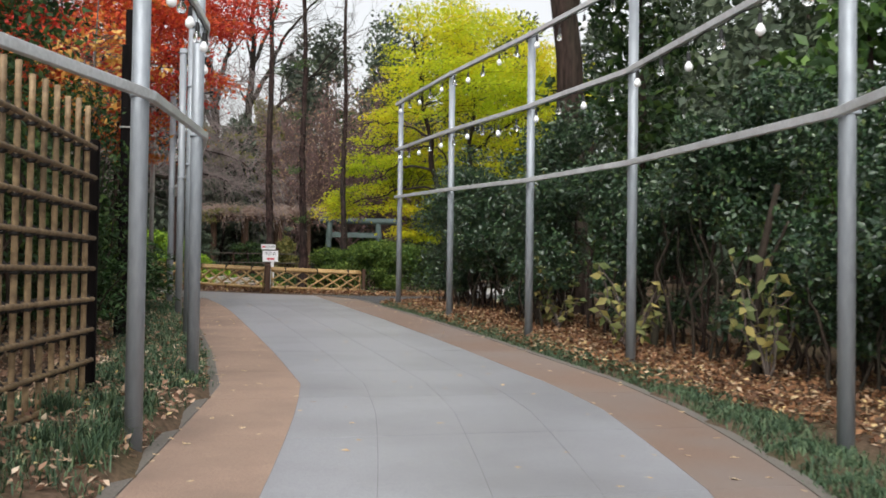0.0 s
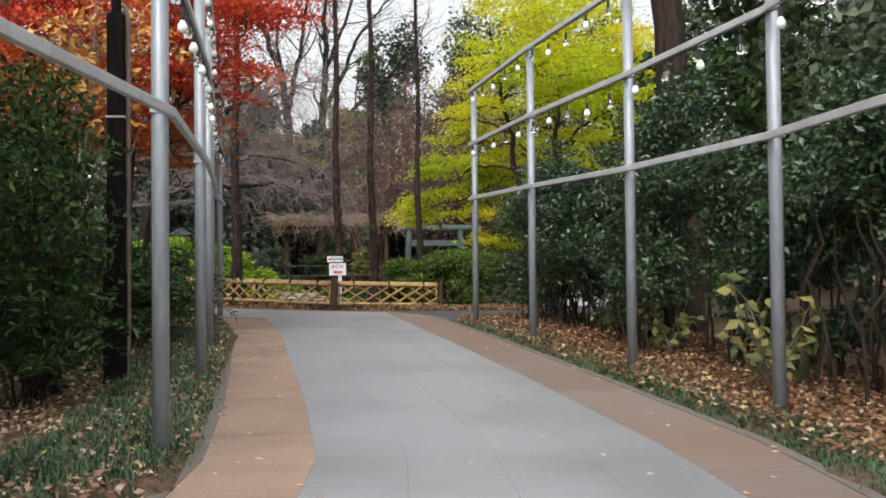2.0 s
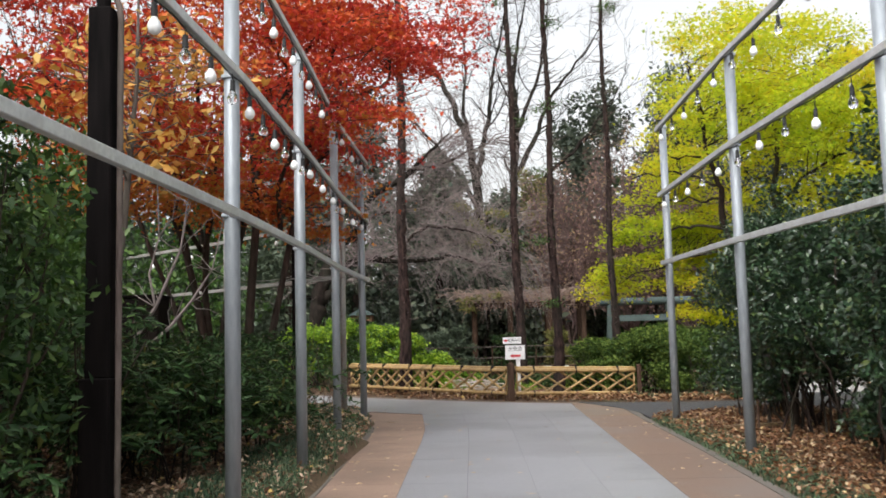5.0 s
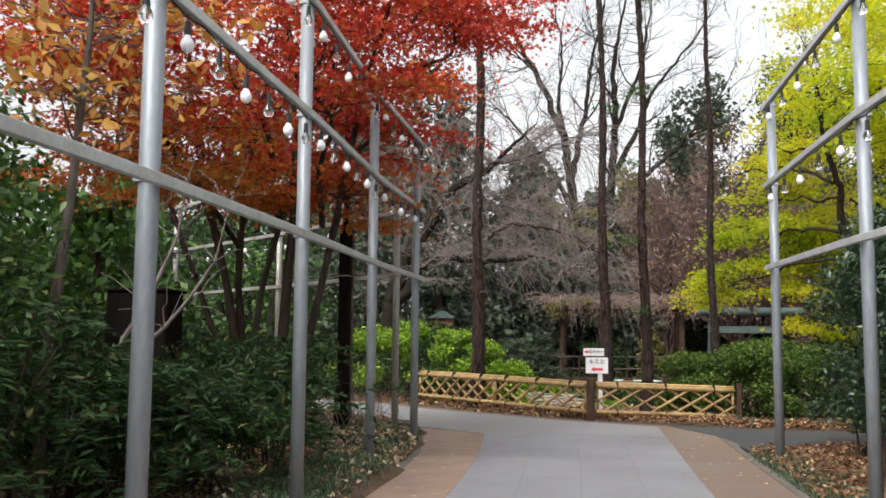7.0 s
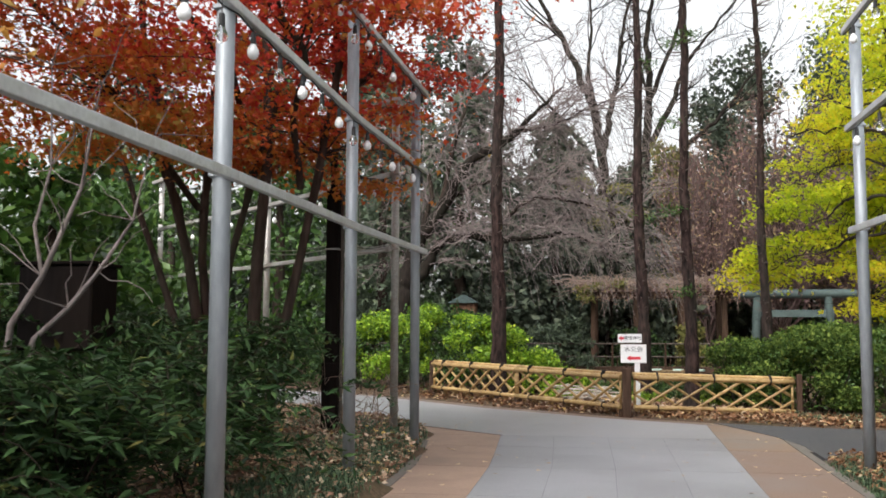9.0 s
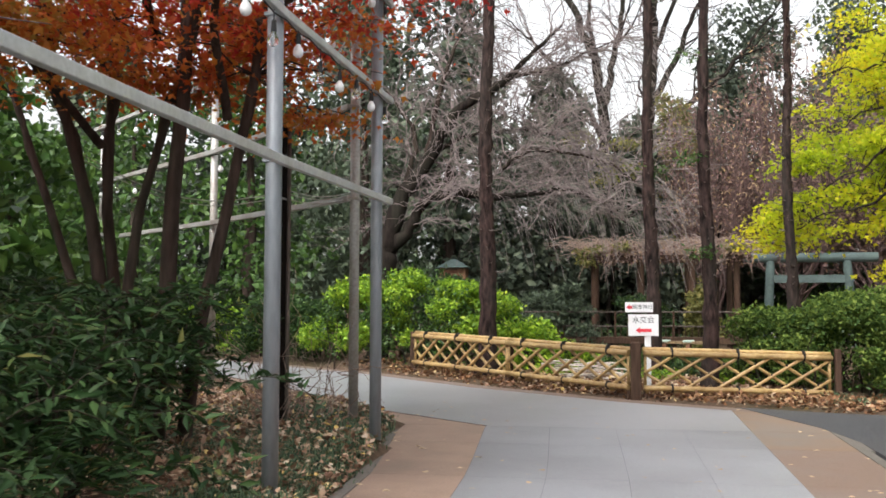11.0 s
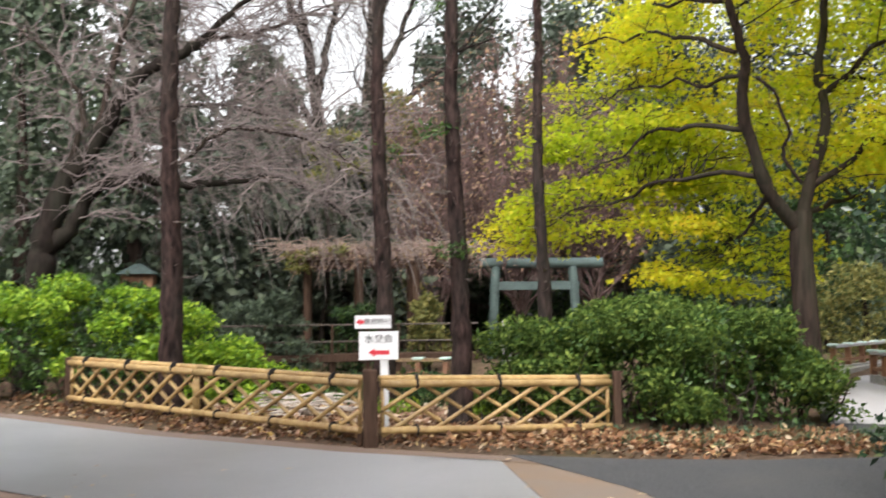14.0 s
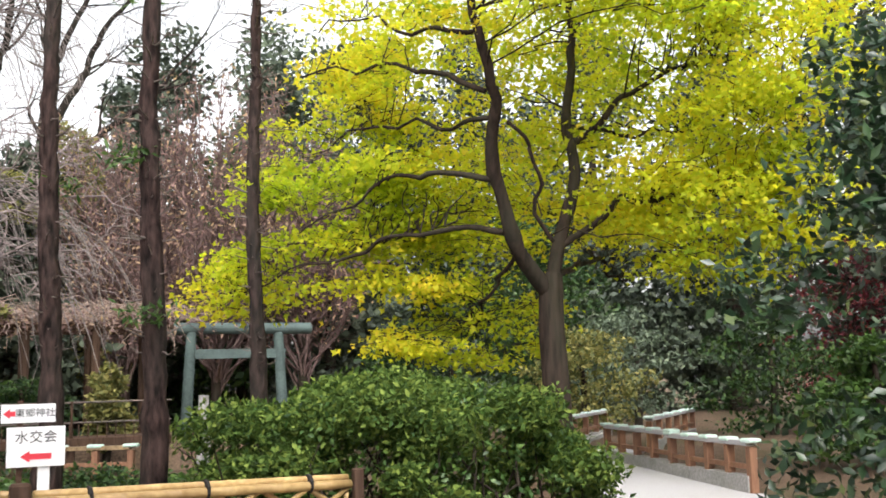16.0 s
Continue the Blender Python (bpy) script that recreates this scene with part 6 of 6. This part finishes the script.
def arbour():
    ar = thing("vine_arbour", "wooden arbour roofed with a tangle of bare vines", "arbour")
    rng = np.random.default_rng(501)
    for x in (1.8, 3.1, 4.5, 5.7):
        for y in (42.6, 44.6):
            part("post", capped_tube((x, y, level(y) - 0.1), (x, y, 3.45), 0.09, 10), M_WOOD, ar)
    for y in (42.6, 44.6):
        part("beam", box_between(bmesh.new(), (1.45, y, 3.45), (6.1, y, 3.45), 0.12, 0.12), M_WOOD, ar)
    for k in range(10):
        x = 1.5 + k * 0.5
        part("rafter", capped_tube((x, 42.2, 3.54), (x, 45.0, 3.54), 0.035, 8), M_WOOD, ar)
    lines = []
    for _ in range(620):
        p = np.array([rng.uniform(1.35, 6.2), rng.uniform(42.1, 45.1), 3.6 + rng.uniform(0, 0.3)])
        a = rng.uniform(0, 2 * np.pi)
        lines.append(bend(p, p + np.array([math.cos(a), math.sin(a), rng.uniform(-0.25, 0.25)]) * rng.uniform(0.5, 1.2), rng, 0.014, 0.006, 6, 0.08, 0.06))
    for _ in range(26):
        p = np.array([rng.uniform(1.35, 6.2), 42.1, 3.6])
        lines.append(bend(p, p + np.array([rng.normal() * 0.2, -0.15, -rng.uniform(0.2, 0.9)]), rng, 0.01, 0.004, 6, 0, 0.05))
    v, f = tubes(lines, 5)
    tagged(part_np("vines", v, f, M_VINE, ar), "dry trailing vines", kind="stuff")
    pts = np.stack([rng.uniform(1.35, 6.2, 2600), rng.uniform(42.0, 45.1, 2600), 3.6 + rng.normal(size=2600) * 0.14], 1)
    v, f = leaf_cloud(pts, 0.11, rng)
    tagged(part_np("dry_leaves", v, f, M_RUSSET, ar), kind="stuff")
    pts = np.concatenate([blob(rng, (x, 42.2, z), (0.35, 0.3, 0.14), 130, 0.1) for x, z in ((1.5, 3.55), (1.9, 3.65), (1.6, 3.3), (5.6, 3.7), (2.6, 3.72))])
    v, f = leaf_cloud(pts, 0.12, rng)
    tagged(part_np("yellow_leaves", v, f, M_OLIVE, ar), "yellowing vine leaves", kind="stuff")


arbour()


def torii():
    to = thing("torii_gate", "patinated green copper torii gate beyond the hedge", "gate")
    y = 46.0
    for x, lean in ((7.0, 0.08), (9.4, -0.08)):
        part("column", capped_tube((x - lean, y, 0.6), (x + lean, y, 3.5), 0.15, 16, 0.13), M_COPPER, to)
    part("top_beam", capped_tube((6.25, y, 3.6), (10.2, y, 3.6), 0.15, 14), M_COPPER, to)
    part("tie_beam", box_between(bmesh.new(), (6.95, y, 2.95), (9.5, y, 2.95), 0.14, 0.24), M_COPPER, to)


torii()


def baluster_rail(a, b, n, label, z0, h=0.56, kerb=True, top=None):
    """A low timber railing: posts with copper caps, a broad top rail and two thin ones."""
    ra = thing("bridge_railing", label, "railing", "bridge railings")
    a, b = Vector((*a, z0)), Vector((*b, z0))
    d = b - a
    flat = d.normalized()
    for i in range(n + 1):
        p = a + d * (i / n)
        bm = bmesh.new()
        bm_box(bm, (p.x, p.y, z0 + h / 2 - 0.03), (0.1, 0.1, h - 0.02), (0, 0, math.degrees(math.atan2(d.y, d.x))), 0.006)
        po = part("post", bm, M_BRIDGEWOOD, ra)
        bm = bmesh.new()
        bm_box(bm, (p.x, p.y, z0 + h + 0.03), (0.22, 0.17, 0.05), (0, 0, math.degrees(math.atan2(d.y, d.x))), 0.015)
        part("cap", bm, M_CAP, po, "pale green copper cap")
    part("top_rail", box_between(bmesh.new(), a + Vector((0, 0, h)), b + Vector((0, 0, h)), 0.13, 0.06), top or M_DECK, ra, "weathered top rail")
    part("mid_rail", box_between(bmesh.new(), a + Vector((0, 0, h * 0.5)), b + Vector((0, 0, h * 0.5)), 0.06, 0.06), M_BRIDGEWOOD, ra)
    if kerb:
        part("kerb_beam", box_between(bmesh.new(), a + Vector((0, 0, 0.08)), b + Vector((0, 0, 0.08)), 0.14, 0.2), M_STONE, ra, "grey stone kerb")
    return ra


bridge = thing("bridge", "pale decked garden bridge curving over the pond", "bridge")
DECK = [(8.2, 28.95), (9.2, 31.0), (10.5, 33.2), (11.9, 35.6), (14.6, 38.6), (15.8, 37.2), (13.0, 34.9), (11.75, 34.2), (11.2, 31.9), (10.85, 29.6), (10.7, 27.6)]
LEFT_RIM, RIGHT_RIM = DECK[:5], [DECK[10], DECK[9], DECK[8], DECK[7], DECK[5]]
for k in range(4):
    part("deck_panel", plate([RIGHT_RIM[k], RIGHT_RIM[k + 1], LEFT_RIM[k + 1], LEFT_RIM[k]], 0.02, 0.2), M_DECK, bridge)
    part("edge_beam", box_between(bmesh.new(), (*LEFT_RIM[k], level(LEFT_RIM[k][1]) + 0.05), (*LEFT_RIM[k + 1], level(LEFT_RIM[k + 1][1]) + 0.05), 0.16, 0.22, 0.01), M_STONE, bridge, "grey stone edge beam")
baluster_rail((10.8, 29.6), (11.2, 31.7), 4, "timber bridge railing with pale copper-capped posts", 0.70)
baluster_rail((11.2, 31.7), (11.75, 34.2), 4, "timber bridge railing with pale copper-capped posts", 0.73)
baluster_rail((11.9, 35.9), (14.6, 38.7), 4, "timber bridge railing over the pond", 0.80)
baluster_rail((13.0, 34.8), (16.2, 37.8), 5, "timber bridge railing over the pond", 0.78)
baluster_rail((4.5, 36.3), (3.5, 36.75), 2, "low timber railing with copper caps by the pond", 0.72, 0.5, False, M_BAMBOO_OLD)


def deck_walk():
    dk = thing("pond_deck", "dark timber pond deck with thin railing", "deck")
    bm = bmesh.new()
    bm_box(bm, (0.4, 39.4, 1.2), (10.2, 1.1, 0.16), bevel=0.01)
    part("platform", bm, M_WOOD, dk)
    for x in (-4.4, -3.1, -1.8, -0.4, 1.0, 2.4, 3.8, 5.2):
        part("leg", capped_tube((x, 39.0, 0.2), (x, 39.0, 1.18), 0.07, 8), M_WOOD, dk)
        part("rail_post", capped_tube((x, 38.9, 1.2), (x, 38.9, 1.92), 0.025, 8), M_WOOD, dk)
    for z in (1.55, 1.9):
        part("rail", capped_tube((-4.6, 38.9, z), (5.5, 38.9, z), 0.018, 8), M_BARK_GREY, dk)
    for k in range(66):
        x = -4.6 + k * 0.155
        part("slat", box_between(bmesh.new(), (x, 38.93, 1.24), (x, 38.93, 1.55), 0.02, 0.02, 0), M_WOOD, dk)


deck_walk()
# plants added only to darken the open, sky-lit soil behind the fence
for k, (x, y) in enumerate(((1.0, 33.2), (2.3, 32.6), (3.5, 31.8), (4.5, 31.2), (0.3, 34.3), (1.9, 34.2), (3.5, 33.4), (4.9, 32.6), (-1.0, 34.6))):
    g = gz1(x, y)
    bush("darkening_cover", "low dark ground cover added to darken the bank behind the bamboo fence", [((x + dx, y + dy, g + 0.06), (0.55, 0.5, 0.26)) for dx, dy in ((0, 0), (0.5, 0.25), (-0.45, 0.3))], 260, 0.085, M_EVERGREEN_LIT if k % 3 == 1 else M_EVERGREEN, 0, "plant", "ground cover", 360 + k, 0.5, 0.9, floor=0.01)
for k, (x, y) in enumerate(((3.1, 30.6), (4.3, 29.9), (1.4, 31.4))):
    bush("low_plant", "small bright green plant among fallen leaves", [((x + dx, y + dy, gz1(x, y) + 0.1), (0.2, 0.18, 0.16)) for dx, dy in ((0, 0), (0.22, 0.1), (-0.18, 0.12))], 420, 0.06, M_HEDGE, 0, "plant", "low bright plants", 380 + k, 0.3, 0.9, floor=0.01)
for k, (x, y, hh, r) in enumerate(((0.4, 40.6, 1.7, 1.1), (3.0, 40.8, 1.6, 1.1), (-2.6, 40.4, 1.7, 1.1))):
    backdrop_tree(x, y, hh, r, M_EVERGREEN if k % 2 else M_FAR, 340 + k, "low dark shrub behind the pond deck", "bank_shrub", 0.11, 2200, 0.05, group="bank shrubs")
bm = capped_tube((6.4, 40.6, 0.5), (6.4, 40.6, 1.95), 0.15, 12, 0.1, [(0.85, 1.0)])
tagged(part("stone_marker", bm, M_STONE), "upright grey stone marker under the gate", "stone")
shrine = thing("small_shrine", "small shrine with a teal copper roof among trees", "shrine")
bm = bmesh.new()
bm_box(bm, (-2.2, 42.4, 2.75), (0.75, 0.6, 0.9), bevel=0.01)
part("body", bm, M_BRIDGEWOOD, shrine)
bm = bmesh.new()
bmesh.ops.create_cone(bm, cap_ends=True, segments=4, radius1=0.66, radius2=0.1, depth=0.26, matrix=pose(-2.2, 42.4, 3.3, 0, 0, 45))
part("roof", bm, M_COPPER, shrine)
bm = bmesh.new()
bm_box(bm, (-2.2, 42.4, 1.5), (0.9, 0.8, 1.6), bevel=0.02)
part("plinth", bm, M_STONE, shrine)


# ---- grass tufts, leaf litter and loose leaves ----
def grass(name, label, places, blades, length, material, seed):
    rng = np.random.default_rng(seed)
    c = np.repeat(np.asarray(places, float), blades, 0)
    n = len(c)
    base = c + rng.normal(size=(n, 2)) * 0.055
    z = ground_z(base[:, 0], base[:, 1])
    a = rng.uniform(0, 2 * np.pi, n)
    ln = length * rng.uniform(0.5, 1.2, n)
    out = np.stack([np.cos(a), np.sin(a)], 1) * (ln * rng.uniform(0.3, 0.85, n))[:, None]
    side = np.stack([-np.sin(a), np.cos(a), np.zeros(n)], 1) * 0.0045
    b0 = np.concatenate([base, z[:, None] - 0.01], 1)
    mid_ = b0 + np.concatenate([out * 0.45, (ln * 0.62)[:, None]], 1)
    tip = b0 + np.concatenate([out, (ln * rng.uniform(0.25, 0.75, n))[:, None]], 1)
    v = np.stack([b0 - side, b0 + side, mid_ - side, mid_ + side, tip], 1).reshape(-1, 3)
    k = np.arange(n)[:, None] * 5
    f = np.concatenate([k + np.array([[0, 1, 3]]), k + np.array([[0, 3, 2]]), k + np.array([[2, 3, 4]])], 0)
    ob = new(name, mesh_np(name, v, f, material))
    return tagged(ob, label, "grass", kind="stuff")


rg = np.random.default_rng(601)


def beside(table, side, y0, y1, lo, hi, n):
    y = rg.uniform(y0, y1, n)
    x = np.interp(y, EY, table) + side * (0.14 + rg.uniform(lo, hi, n))
    return np.stack([x, y], 1)


right_strip = beside(RIGHT_OUT, 1, -2, 22.6, -0.04, 0.4, 2400)
left_strip = np.concatenate([beside(LEFT_OUT, -1, 8.5, 24.5, 0.0, 0.95, 2000), beside(LEFT_OUT, -1, 2.5, 9.5, 0.05, 1.0, 420), beside(LEFT_OUT, -1, 19, 24.8, 0.0, 0.8, 450), np.stack([rg.uniform(-2.2, -0.1, 260), rg.uniform(24.2, 25.6, 260)], 1), np.stack([rg.uniform(-1.6, 0.1, 620), rg.uniform(21, 24.6, 620)], 1)])
grass("grass_strip", "low dark mondo grass edging the path", right_strip, 10, 0.095, M_GRASS, 602)
grass("grass_clumps", "tufted dark mondo grass with fallen leaves caught in it", left_strip, 9, 0.135, M_GRASS, 603)
long_tufts = np.stack([rg.uniform(-1.5, -0.25, 90) + 0.0, rg.uniform(3.6, 7.6, 90)], 1)
long_tufts[:, 0] += 0.24 * (long_tufts[:, 1] - 5.0)
grass("long_grass", "long arching bluish mondo grass clumps by the tall fence", long_tufts[:34], 70, 0.24, M_GRASS, 605)
far_tufts = np.stack([rg.uniform(5.3, 8.2, 60), rg.uniform(26.9, 28.4, 60)], 1)
grass("grass_tufts", "sparse grass tufts below the hedge", far_tufts, 24, 0.16, M_GRASS, 604)


def litter(name, label, p, size, seed, material=None, heap=0.075):
    rng = np.random.default_rng(seed)
    keep = ~paved(p[:, 0], p[:, 1])
    p = p[keep]
    z = ground_z(p[:, 0], p[:, 1]) + rng.uniform(0.005, heap, len(p))
    v, f = leaf_cloud(np.concatenate([p, z[:, None]], 1), size, rng, 0.6, 2.2)
    return tagged(new(name, mesh_np(name, v, f, material or M_LITTER)), label, "leaf litter", kind="stuff")


n = 42000
litter("leaf_litter", "brown fallen leaves carpeting the bed under the camellias", np.stack([rg.uniform(4.9, 7.6, n), rg.uniform(-1, 23.4, n)], 1), 0.058, 611)
n = 26000
litter("leaf_litter", "brown and yellow fallen leaves in the left bed", np.stack([rg.uniform(-3.6, 0.75, n), rg.uniform(5, 27, n)], 1), 0.06, 612, M_LITTER_PALE, 0.055)
n = 15000
litter("leaf_litter", "pale and amber fallen leaves round the corner posts", np.stack([rg.uniform(-3.2, 0.6, n), rg.uniform(20, 27, n)], 1), 0.07, 614, M_LITTER_PALE, 0.075)
n = 10000
t_ = rg.uniform(0, 1, n)
fx_ = np.interp(t_, [0, 0.3, 0.55, 0.8, 1], [8.0, 5.2, 2.7, 0.5, -2.6])
fy_ = np.interp(t_, [0, 0.3, 0.55, 0.8, 1], [26.6, 26.85, 28.2, 29.85, 32.6])
litter("leaf_litter", "pale fallen leaves heaped along the fence foot", np.stack([fx_ + rg.uniform(-0.3, 1.2, n), fy_ + rg.uniform(-0.2, 1.3, n)], 1), 0.075, 613)


n = 9000
litter("leaf_litter", "pale fallen leaves on the bank behind the fence", np.stack([rg.uniform(0.4, 5.4, n), rg.uniform(28.6, 33.2, n)], 1), 0.075, 615, M_LITTER_PALE, 0.06)


def loose_leaf(seed):
    """A curled dry leaf with a lobed outline."""
    rnd = random.Random(seed)
    bm = bmesh.new()
    c = bm.verts.new((0, 0, 0.004))
    ring = []
    m = 10
    for i in range(m):
        a = 2 * math.pi * i / m
        r = 0.045 * (1.0 if i % 2 == 0 else 0.66) * (1 + 0.3 * math.cos(a)) * rnd.uniform(0.8, 1.2)
        ring.append(bm.verts.new((r * math.cos(a), r * 0.75 * math.sin(a), 0.002 + 0.01 * rnd.random() * abs(math.sin(a)))))
    for i in range(m):
        bm.faces.new((c, ring[i], ring[(i + 1) % m]))
    me = bpy.data.meshes.new("fallen_leaf")
    bm.to_mesh(me)
    bm.free()
    me.materials.append(M_FALLEN)
    return me


LEAVES = [loose_leaf(k) for k in range(6)]
rl = random.Random(77)
for k in range(290):
    y = rl.uniform(2.0, 27.5)
    lo, hi = edge(LEFT_OUT, y), edge(RIGHT_OUT, y)
    u = rl.random()
    x = lo + (hi - lo) * (u if k % 3 == 0 else (u ** 3 * 0.35 if k % 3 == 1 else 1 - u ** 2 * 0.4))
    o = new("fallen_leaf", LEAVES[k % 6])
    o.location, o.rotation_euler = (x, y, level(y) + 0.013), (rl.uniform(-0.1, 0.1), rl.uniform(-0.1, 0.1), rl.uniform(0, 6.28))
    s = rl.uniform(0.45, 0.95)
    o.scale = (s, s, s)
    tagged(o, "small dry curled leaf lying on the paving", "leaf", "loose leaves on the path")
